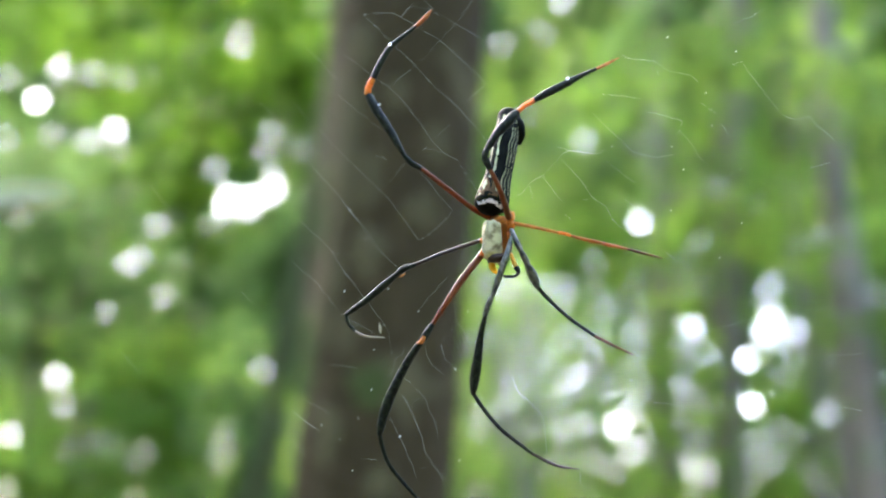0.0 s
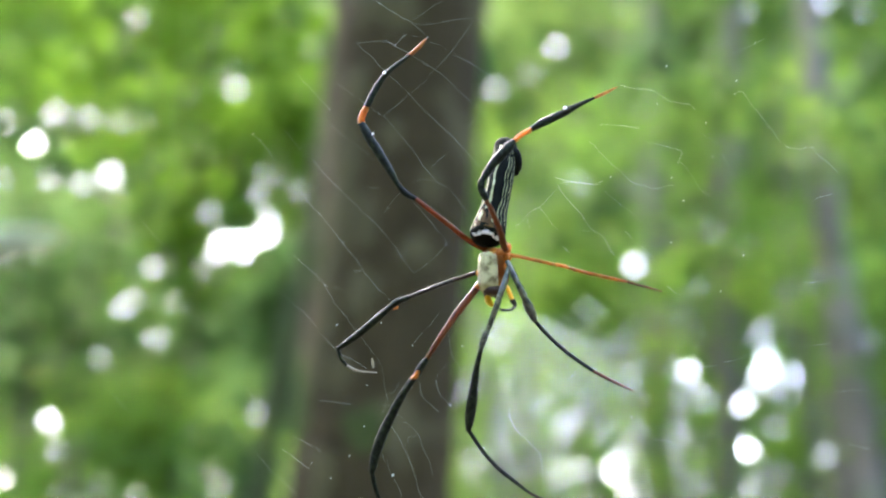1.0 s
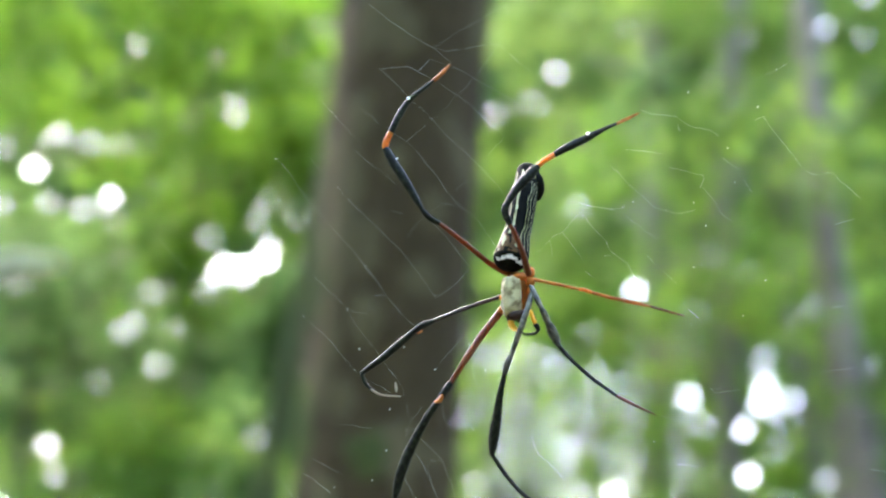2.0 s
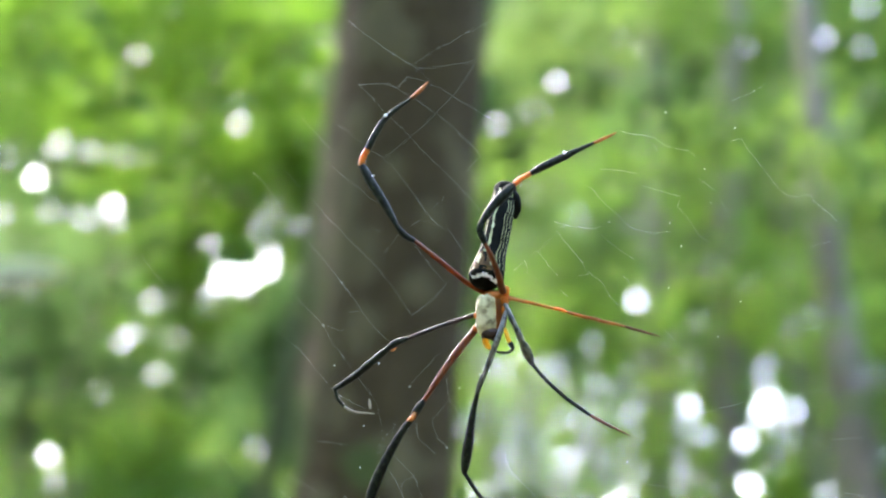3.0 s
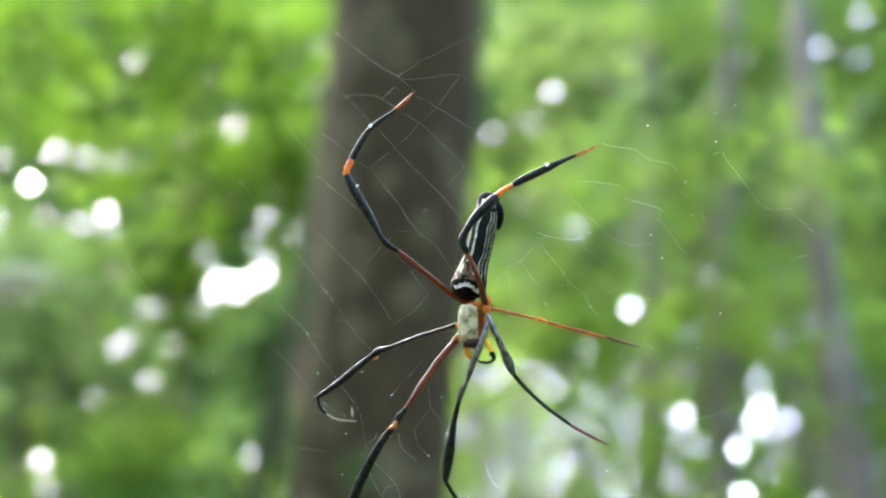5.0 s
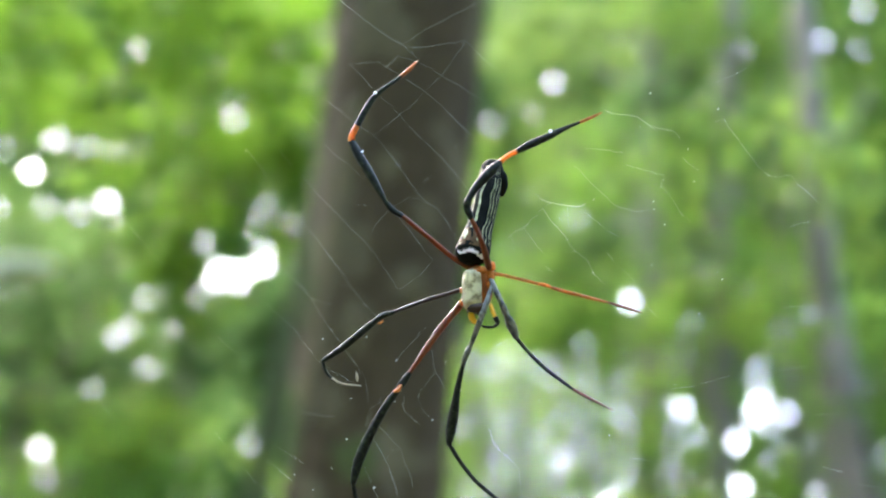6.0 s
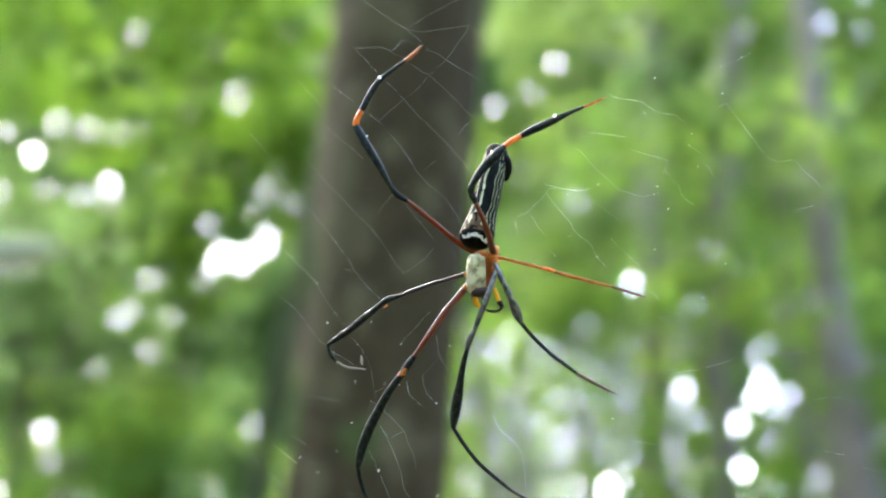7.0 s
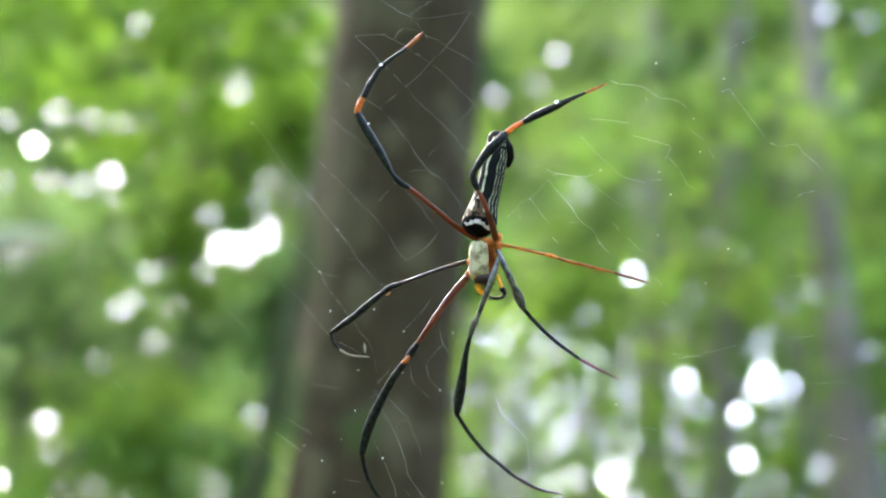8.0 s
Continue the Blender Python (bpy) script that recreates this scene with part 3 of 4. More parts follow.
build_tree("green_shrub", foot(-12.0, 4.6), at(-12.5, 9, 4.8), 0.03, BROWN_BARK, BACKLIT_LEAF,
           [(-13.5, 6.8, 4.7, 0.3, 0.25, 260), (-10.8, 4.8, 4.7, 0.28, 0.28, 240), (-15.5, 3.5, 4.7, 0.4, 0.2, 200), (-18.6, 3.6, 4.8, 0.35, 0.25, 160)],
           "low shrub with green leaves, backlight in the colour", 0.10, 33, category="shrub")
build_tree("green_shrub", foot(4.2, 6.2), at(4.2, 18, 6.6), 0.03, BROWN_BARK, GREEN_LEAF,
           [(6.3, 15.5, 6.3, 0.35, 0.35, 140), (4.0, 21.5, 6.5, 0.3, 0.35, 60)],
           "tall shrub with fresh green leaves", 0.11, 34, category="shrub")
build_tree("backlit_shrub", foot(7.2, 6.6), at(7.2, 9, 6.8), 0.03, BROWN_BARK, BACKLIT_LEAF,
           [(2.6, 10.6, 6.6, 0.3, 0.25, 130), (5.6, 8.6, 6.5, 0.4, 0.3, 190), (8.2, 6.6, 6.5, 0.4, 0.3, 190), (4.0, 5.4, 6.3, 0.35, 0.3, 170), (7.6, 11.2, 6.6, 0.3, 0.25, 100), (6.2, 3.4, 6.3, 0.4, 0.2, 140), (6.4, 12.6, 6.3, 0.4, 0.3, 150), (8.6, 13.2, 6.2, 0.3, 0.3, 100), (9.6, 9.0, 6.3, 0.3, 0.4, 110)],
           "shrub with light green leaves, backlight in the colour", 0.11, 36, category="shrub")
build_tree("backlit_shrub", foot(17.0, 6.0), at(16.8, 14, 6.2), 0.025, BROWN_BARK, BACKLIT_LEAF,
           [(16.2, 4.6, 6.1, 0.35, 0.25, 180), (14.6, 3.0, 6.0, 0.3, 0.2, 120), (12.0, 4.6, 6.2, 0.25, 0.3, 90), (17.0, 9.6, 6.4, 0.2, 0.3, 50), (12.4, 13.5, 6.3, 0.3, 0.3, 90), (17.8, 13.5, 6.0, 0.3, 0.35, 90), (20.6, 11.0, 6.0, 0.3, 0.3, 90), (15.4, 15.6, 6.4, 0.25, 0.3, 60), (13.0, 6.6, 5.9, 0.4, 0.4, 150), (18.4, 6.0, 5.8, 0.4, 0.45, 170), (16.2, 7.6, 6.0, 0.35, 0.3, 110), (10.6, 6.0, 6.2, 0.3, 0.4, 100), (20.6, 4.0, 5.7, 0.4, 0.3, 130)],
           "tall shrub with light green leaves, backlight in the colour", 0.11, 37, category="shrub")
build_tree("green_tree", foot(17.4, 6.9), at(17.0, 26, 7.4), 0.035, BROWN_BARK, GREEN_LEAF,
           [(14.9, 18.0, 7.0, 0.25, 0.55, 130), (14.6, 4.0, 6.8, 0.4, 0.3, 160), (19.8, 15, 7.2, 0.3, 0.6, 70)],
           "small tree with fresh green leaves", 0.16, 35)
# shade between the young stems, and sunlit sprays before it, put in leaf colour
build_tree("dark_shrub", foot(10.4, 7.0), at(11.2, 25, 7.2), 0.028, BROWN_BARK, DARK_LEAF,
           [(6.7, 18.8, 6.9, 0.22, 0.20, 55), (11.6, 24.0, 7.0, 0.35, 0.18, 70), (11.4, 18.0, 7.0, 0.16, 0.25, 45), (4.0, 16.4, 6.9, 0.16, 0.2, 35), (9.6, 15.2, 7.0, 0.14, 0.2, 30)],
           "tall thin shrub with green leaves darkened for shade", 0.11, 38, category="shrub")
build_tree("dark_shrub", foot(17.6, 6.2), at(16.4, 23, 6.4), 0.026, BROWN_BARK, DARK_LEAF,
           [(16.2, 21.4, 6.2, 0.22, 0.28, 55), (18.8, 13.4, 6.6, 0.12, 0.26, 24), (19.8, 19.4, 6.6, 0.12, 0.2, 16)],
           "tall thin shrub with green leaves darkened for shade", 0.11, 39, category="shrub")
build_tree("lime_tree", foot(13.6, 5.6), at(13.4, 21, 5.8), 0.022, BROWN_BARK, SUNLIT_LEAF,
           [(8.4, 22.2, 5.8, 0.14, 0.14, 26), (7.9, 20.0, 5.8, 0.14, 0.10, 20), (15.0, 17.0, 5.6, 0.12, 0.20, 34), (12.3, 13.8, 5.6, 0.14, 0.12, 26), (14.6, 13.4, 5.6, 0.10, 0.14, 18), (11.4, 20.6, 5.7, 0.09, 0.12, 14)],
           "thin small tree with lime-green leaves brightened as sunlit", 0.11, 40)


# ---------- spider and web ----------
# home: x to the side, y away, z up along the tilted web; lengths below in millimetres
HOME = Matrix.Translation((0.01337, 0.28971, 1.57812)) @ pose(0, 0, 0, 14, 0, 0)
MM = 0.001


def web_away(x):
    """How far behind the spider the web lies; it slants away to one side."""
    return 3.0 + (-0.30 * x if x < 0 else -0.06 * x)


web = thing("spider_web", HOME, "large fine orb web with torn silver strands", "spider web")
STRANDS = [0]


def strand(owner, *knots, radius=0.0100):
    """A silk strand from knot to knot, a little slack between them."""
    STRANDS[0] += 1
    rng = np.random.RandomState(STRANDS[0])
    points = []
    for (x0, z0), (x1, z1) in zip(knots[:-1], knots[1:]):
        steps = max(2, int(math.hypot(x1 - x0, z1 - z0) / 1.6))
        for i in range(steps):
            f = i / steps
            sag = 0.12 * math.sin(math.pi * f) + rng.uniform(-0.05, 0.05)
            x, z = x0 + (x1 - x0) * f, z0 + (z1 - z0) * f - sag
            points.append((x * MM, web_away(x) * MM, z * MM, radius * MM * rng.uniform(0.45, 1.5)))
    x, z = knots[-1]
    points.append((x * MM, web_away(x) * MM, z * MM, radius * MM))
    return mesh_object("strand", *tube(points, 5, 1, 0, 0, False), SILK, owner)


strand(web, (-37.1, 71.6), (-29.7, 65.6), (-23.7, 61.2), (-20.3, 59.3), radius=0.018)
strand(web, (-20.2, 59.2), (-17.8, 58.3), (-14.7, 58.4), (-8.9, 59.0), (-4.3, 59.5), (-2.1, 57.2), (1.0, 54.1), (3.9, 52.0))
strand(web, (-20.3, 59.3), (-15.0, 62.5), (-7.9, 66.1), (-1.5, 69.1), (2.3, 72.2))
strand(web, (-2.4, 69.7), (-1.7, 65.8), radius=0.0085)
strand(web, (-20.2, 59.0), (-17.5, 56.7), (-15.8, 55.0))
strand(web, (-34.1, 54.8), (-29.9, 54.8), (-26.4, 54.8), (-24.3, 53.5), (-23.0, 54.6), (-21.4, 56.4), radius=0.018)
strand(web, (-24.3, 53.5), (-20.8, 51.5), (-17.8, 49.3), (-14.2, 47.0), (-10.8, 44.0), (-8.3, 41.4), (-5.0, 38.2), (-2.6, 35.8))
strand(web, (-15.7, 54.1), (-12.8, 52.9), (-10.2, 50.9), (-5.9, 48.4), (-1.9, 45.6), (1.5, 43.7))
strand(web, (-21.4, 56.2), (-18.2, 55.3), (-15.8, 54.9), radius=0.0085)
strand(web, (-34.1, 54.8), (-30.6, 51.4), (-26.1, 46.6), (-23.1, 43.8), (-20.7, 41.3), (-17.1, 37.1), (-13.8, 34.0), (-9.1, 29.4), (-3.8, 23.2), (-1.5, 19.9))
strand(web, (-4.3, 59.5), (-6.7, 55.5), (-10.2, 50.9), (-14.2, 47.0), (-17.3, 43.6), (-20.4, 41.1), (-24.4, 37.9), (-27.0, 35.9), radius=0.0085)
strand(web, (-39.4, 44.8), (-36.4, 42.8), (-33.0, 40.1), (-29.6, 37.5), (-27.3, 35.9), (-25.2, 34.0), (-22.8, 31.0), (-19.1, 26.4), (-17.3, 23.4), (-16.1, 21.8), (-13.2, 18.6), (-10.3, 17.1), (-8.1, 14.0), (-5.9, 10.8), (-4.9, 8.8))
strand(web, (-2.6, 35.8), (-4.5, 34.2), (-7.3, 31.1), radius=0.0085)
strand(web, (-40.4, 34.1), (-37.6, 31.5), (-33.5, 28.5), (-31.6, 26.8), (-29.4, 24.9))
strand(web, (-22.2, 17.2), (-19.6, 14.3), (-16.3, 10.6), (-12.8, 6.0), (-10.9, 4.0), (-14.7, -0.3), (-19.4, -3.6))
strand(web, (-13.2, 18.6), (-15.6, 19.5), (-17.9, 19.8), (-20.4, 18.4), (-23.4, 15.8), (-25.4, 13.4), (-26.7, 11.6), radius=0.0085)
strand(web, (-14.8, 22.8), (-13.3, 24.3), (-11.7, 25.6))
strand(web, (-30.6, 18.2), (-28.7, 17.9), (-27.8, 17.3), radius=0.0085)
strand(web, (-45.3, 25.3), (-42.7, 22.3), (-40.1, 19.6), (-37.9, 17.5), (-33.5, 13.1), (-30.0, 9.8), (-28.7, 8.7), (-26.4, 6.0), (-23.7, 2.4), (-21.3, -1.2), (-19.4, -3.6))
strand(web, (-46.3, 14.5), (-43.2, 11.3), (-40.1, 7.7), (-37.3, 4.1), (-35.2, 1.7), (-33.6, -0.4), (-32.1, -2.9))
strand(web, (-38.1, 4.9), (-36.7, 3.3), (-35.2, 1.6), radius=0.018)
strand(web, (-34.9, -3.1), (-32.2, -2.9), (-30.1, -5.3), (-27.9, -7.8), (-25.5, -9.9), (-24.1, -10.9))
strand(web, (-50.9, 1.8), (-49.0, 0.2), (-47.1, -1.7), (-44.8, -3.4), (-43.1, -5.2), (-41.9, -6.6), (-39.4, -7.2), (-36.7, -7.7))
strand(web, (-41.9, -6.6), (-40.3, -9.4), (-38.4, -12.3), (-36.6, -14.3), (-34.6, -16.9), (-32.8, -19.3), (-30.5, -22.1), (-29.3, -23.5))
strand(web, (-29.3, -23.5), (-27.4, -26.6), (-26.8, -29.5), (-26.3, -32.8), radius=0.0085)
strand(web, (-54.2, -7.7), (-52.6, -9.1), (-50.2, -11.3), (-47.9, -12.9), (-45.6, -15.2), (-44.0, -17.4), (-41.7, -19.9), (-39.7, -22.1), (-38.5, -22.9))
strand(web, (-37.6, -23.8), (-35.6, -24.9), (-33.0, -26.1), (-30.7, -27.4))
strand(web, (-12.4, -13.1), (-13.7, -14.1), (-14.7, -15.7), (-16.8, -17.8), (-18.3, -19.6), (-20.0, -21.8), radius=0.0085)
strand(web, (-10.6, -18.7), (-10.3, -21.6), (-9.8, -24.1), (-8.4, -26.0), (-7.1, -28.1))
strand(web, (-9.8, -24.1), (-11.6, -26.6), (-13.7, -29.0), radius=0.0085)
strand(web, (-13.8, -29.7), (-13.2, -32.3), (-12.5, -33.9), (-10.7, -35.3), (-10.2, -36.0))
strand(web, (-17.7, -30.3), (-17.5, -32.9), (-16.9, -34.3), (-15.3, -35.6), (-13.5, -37.1), (-13.0, -37.6))
strand(web, (-27.2, -36.4), (-25.5, -35.0), (-26.1, -33.8), (-23.8, -32.7), (-23.0, -30.5))
strand(web, (-27.6, -38.4), (-26.1, -37.3), (-27.2, -36.4), (-24.9, -36.4))
strand(web, (-25.0, -39.6), (-24.7, -41.6), (-22.7, -44.5), (-20.9, -47.9), (-19.7, -51.0), (-18.6, -53.7), (-18.1, -56.5), (-17.5, -57.9), (-15.8, -60.2), (-14.0, -62.6), (-13.4, -64.0), radius=0.018)
strand(web, (-14.0, -62.6), (-13.0, -62.0), (-12.7, -63.4))
strand(web, (-23.6, -38.1), (-21.4, -40.1), (-17.8, -43.5), (-16.9, -46.6), (-15.4, -49.3), (-14.5, -53.1))
strand(web, (-27.0, -48.5), (-25.8, -50.6), (-24.7, -53.4), (-23.2, -55.8), (-22.0, -58.9), (-20.9, -61.0), (-20.4, -63.7))
strand(web, (-20.9, -47.9), (-21.2, -45.7), (-20.4, -43.9), (-17.8, -43.5), radius=0.0085)
strand(web, (-19.2, -60.8), (-18.3, -61.2), (-17.3, -62.3), radius=0.0085)
strand(web, (-34.4, -59.2), (-32.2, -59.7), (-29.8, -59.8))
strand(web, (-52.7, -48.4), (-50.8, -49.5), (-48.0, -51.4), (-45.6, -53.1), radius=0.018)
strand(web, (-50.2, -44.6), (-47.1, -46.2), (-44.0, -47.7), (-42.8, -48.5))
strand(web, (-60.0, -49.5), (-57.7, -51.7), (-56.1, -53.7), (-55.1, -54.2))
strand(web, (-55.1, -54.2), (-52.2, -56.4), (-50.6, -57.8), (-48.7, -59.4), radius=0.0085)
strand(web, (-68.9, -39.6), (-67.0, -41.7), (-65.3, -43.7), (-63.2, -46.4), radius=0.0085)
strand(web, (-62.8, -32.6), (-61.0, -34.8), (-60.1, -35.8))
strand(web, (-67.2, -16.8), (-64.3, -19.2), (-62.7, -20.5), (-59.8, -23.1), radius=0.0085)
strand(web, (-53.1, -55.3), (-51.0, -58.1), (-48.7, -59.8), radius=0.0085)
strand(web, (-43.6, -35.6), (-39.8, -35.9), (-35.3, -36.4))
strand(web, (-61.1, 32.8), (-58.7, 30.1), (-56.6, 27.5), (-55.0, 24.7), (-53.9, 23.5))
strand(web, (-52.9, 33.4), (-50.5, 30.6), (-48.6, 28.3), radius=0.0085)
strand(web, (-53.9, 23.5), (-50.2, 19.0), (-46.3, 14.5), radius=0.0085)
strand(web, (-93.9, 12.7), (-89.2, 7.6), (-83.7, 1.7), radius=0.0085)
strand(web, (-101.6, -34.0), (-99.0, -36.7), (-95.9, -39.8), radius=0.0085)
strand(web, (-99.9, -35.0), (-97.6, -37.7), (-96.1, -39.5))
strand(web, (-50.2, 48.5), (-46.2, 43.9), (-40.5, 37.8), radius=0.0085)
strand(web, (26.1, 32.6), (28.1, 32.5), (31.6, 32.2), (35.3, 31.6), radius=0.021)
strand(web, (36.5, 28.5), (39.3, 27.8), (42.1, 27.0), (45.5, 26.1), (45.7, 25.5), (44.9, 23.7), (44.6, 22.8), radius=0.021)
strand(web, (44.9, 23.7), (47.0, 21.3), (48.4, 19.5), (49.8, 16.7), (52.2, 15.0), radius=0.0125)
strand(web, (15.0, 19.8), (16.4, 19.3), (18.2, 18.7), (21.3, 18.3), (24.9, 17.9), (26.6, 18.8), radius=0.026)
strand(web, (16.4, 18.1), (18.2, 18.7), radius=0.021)
strand(web, (23.2, 28.3), (24.6, 27.4), (26.8, 24.8), (28.9, 22.8), (31.0, 21.1), (33.5, 18.4), radius=0.0125)
strand(web, (33.5, 18.4), (36.6, 17.6), (39.4, 16.8), (40.8, 17.3), (43.5, 17.6), radius=0.021)
strand(web, (15.8, 17.6), (17.1, 15.5), (18.5, 13.9), (20.0, 12.2), (21.4, 10.7), (22.1, 9.6), (22.8, 8.2), (24.0, 6.9), (25.6, 5.8), (27.0, 4.9), radius=0.021)
strand(web, (27.0, 4.9), (27.9, 3.0), (28.5, 1.7), (29.9, 0.3), (31.0, -0.7), radius=0.021)
strand(web, (21.2, 6.6), (24.0, 6.8), radius=0.0125)
strand(web, (15.8, 17.5), (15.0, 16.2), (13.2, 14.5), (11.6, 12.6), (9.1, 11.5), (6.7, 8.6), (5.1, 7.5), radius=0.0125)
strand(web, (11.3, 12.4), (12.3, 11.2), (13.3, 9.9), (14.4, 8.2), (16.1, 6.4), radius=0.0125)
strand(web, (8.2, 10.1), (8.7, 8.4), (8.9, 6.7), radius=0.0125)
strand(web, (16.8, 2.9), (17.7, 2.2), (18.5, 1.5), radius=0.021)
strand(web, (26.9, 16.1), (29.7, 14.0), (32.5, 11.8), (34.6, 10.7), radius=0.0125)
strand(web, (31.9, 6.6), (32.9, 5.7), (33.4, 4.8), radius=0.021)
strand(web, (35.7, 2.9), (37.5, 1.1), (39.3, -0.5), radius=0.0125)
strand(web, (30.7, 42.3), (33.3, 41.3), (36.3, 41.1), (38.8, 40.8), (40.5, 39.5), (42.6, 38.1), (45.4, 37.7), (47.5, 37.3), radius=0.021)
strand(web, (47.5, 37.3), (48.6, 36.4), (49.5, 35.5), radius=0.0125)
strand(web, (39.4, 38.7), (39.6, 38.0), (39.9, 37.1), radius=0.021)
strand(web, (57.9, 39.6), (59.2, 40.3), (60.2, 40.4), radius=0.021)
strand(web, (60.2, 40.4), (62.0, 37.5), (63.4, 35.8), (65.5, 33.0), (67.6, 30.2), (69.0, 28.2), radius=0.021)
strand(web, (70.1, 27.3), (71.3, 26.6), (73.1, 26.2), (75.2, 26.7), (76.8, 26.8), (77.9, 24.8), (79.8, 23.4), radius=0.021)
strand(web, (79.6, 23.5), (80.9, 22.6), (82.0, 21.3), radius=0.026)
strand(web, (81.9, 21.5), (82.9, 20.4), radius=0.0125)
strand(web, (76.6, 14.0), (78.0, 14.7), (81.4, 15.5), radius=0.021)
strand(web, (56.7, 11.9), (58.1, 13.3), (60.2, 14.0), radius=0.0125)
strand(web, (50.1, 30.5), (52.4, 28.7), (54.1, 27.7), radius=0.0125)
strand(web, (55.2, 25.2), (56.2, 23.5), (57.1, 22.0), radius=0.0125)
strand(web, (46.8, -25.6), (49.5, -25.3), radius=0.021)
strand(web, (55.0, -24.9), (57.8, -24.3), (60.5, -23.4), (62.3, -22.8), radius=0.021)
strand(web, (72.8, -21.3), (76.2, -20.8), (80.9, -20.2), radius=0.021)
strand(web, (81.0, -31.9), (85.1, -31.5), (89.1, -31.3), radius=0.0125)
strand(web, (4.0, -36.8), (4.5, -39.3), (5.5, -41.6), (7.6, -43.2), (9.7, -45.2), (11.4, -47.1), radius=0.021)
strand(web, (11.4, -47.1), (11.7, -49.6), (12.1, -53.0), (12.4, -56.5), radius=0.0125)
strand(web, (38.1, -43.5), (41.5, -43.7), (43.6, -44.2), radius=0.021)
strand(web, (34.0, -30.9), (35.1, -32.0), (38.6, -33.0), radius=0.0125)
strand(web, (41.7, -6.5), (43.1, -7.5), (44.1, -8.7), radius=0.021)
strand(web, (43.9, -12.7), (45.3, -13.0), (45.8, -14.1), radius=0.0125)
strand(web, (84.5, -44.3), (86.9, -44.7), (89.5, -45.3), radius=0.021)
strand(web, (93.3, -48.2), (96.0, -48.5), (98.7, -48.9), radius=0.0125)
strand(web, (74.7, -5.9), (77.0, -5.6), (79.5, -5.4), radius=0.021)
strand(web, (66.0, 53.7), (63.3, 51.9), (61.2, 51.0), (57.8, 49.6), radius=0.0125)
strand(web, (76.9, 86.0), (80.4, 83.5), (84.8, 80.3), radius=0.021)
strand(web, (47.4, -26.5), (50.8, -26.0), (53.9, -25.6), radius=0.021)
strand(web, (3.6, -37.2), (5.0, -40.7), (7.1, -42.8), radius=0.0125)
strand(web, (19.7, -60.8), (20.8, -61.3), (20.5, -64.1), (21.6, -64.7), radius=0.021)


SPECKS = [(-38.8, -16.7, 1.4), (-27.4, -16.0, 1.1), (-31.0, -31.6, 1.1), (-19.8, -31.8, 0.9), (-19.6, -21.5, 1), (-7.3, -21.5, 1.1), (-3.4, -28.4, 1.2), (-10.2, -36.0, 1.2),
          (-24.4, -53.6, 2.2), (-31.7, -41.9, 1.3), (42.0, 46.5, 1.9), (58.7, 42.8, 1.8), (45.9, 13.8, 1.5), (43.1, 19.4, 1.1), (60.1, 0.6, 1.5), (54.7, -8.0, 1.2),
          (51.4, 32.7, 1.1), (22.1, 9.6, 0.9), (28.6, 1.5, 1.1), (42.9, 3.7, 1.1), (33.2, -38.3, 1.3), (-9.3, -58.9, 1.2), (-35.3, -49.4, 0.9), (-40.1, -55.1, 1.1),
          (-36.7, -63.0, 1.2), (-45.0, -51.6, 0.9), (-61.3, 32.5, 1), (28.5, 19.6, 1), (53.0, 24.5, 0.8), (63.3, 51.9, 1.1), (-37.3, 4.2, 1), (-41.9, -6.6, 1)]

for x, z, size in SPECKS:
    mesh_object("speck", *tube([((x - 0.1) * MM, web_away(x) * MM, z * MM, 0.085 * size * MM), ((x + 0.1) * MM, web_away(x) * MM, (z + 0.15) * MM, 0.11 * size * MM)], 6, 2), SILK, web, "pale speck caught in the silk")

mesh_object("husk", *tube([(-29.0 * MM, 4 * MM, -26.6 * MM, 0.18 * MM), (-29.1 * MM, 4 * MM, -25.6 * MM, 0.36 * MM), (-29.3 * MM, 4 * MM, -24.3 * MM, 0.1 * MM)], 8, 4), PALE, web, "pale husk caught in the silk")

spider = thing("spider", HOME, "large black orb spider with orange-banded legs and striped abdomen", "spider")


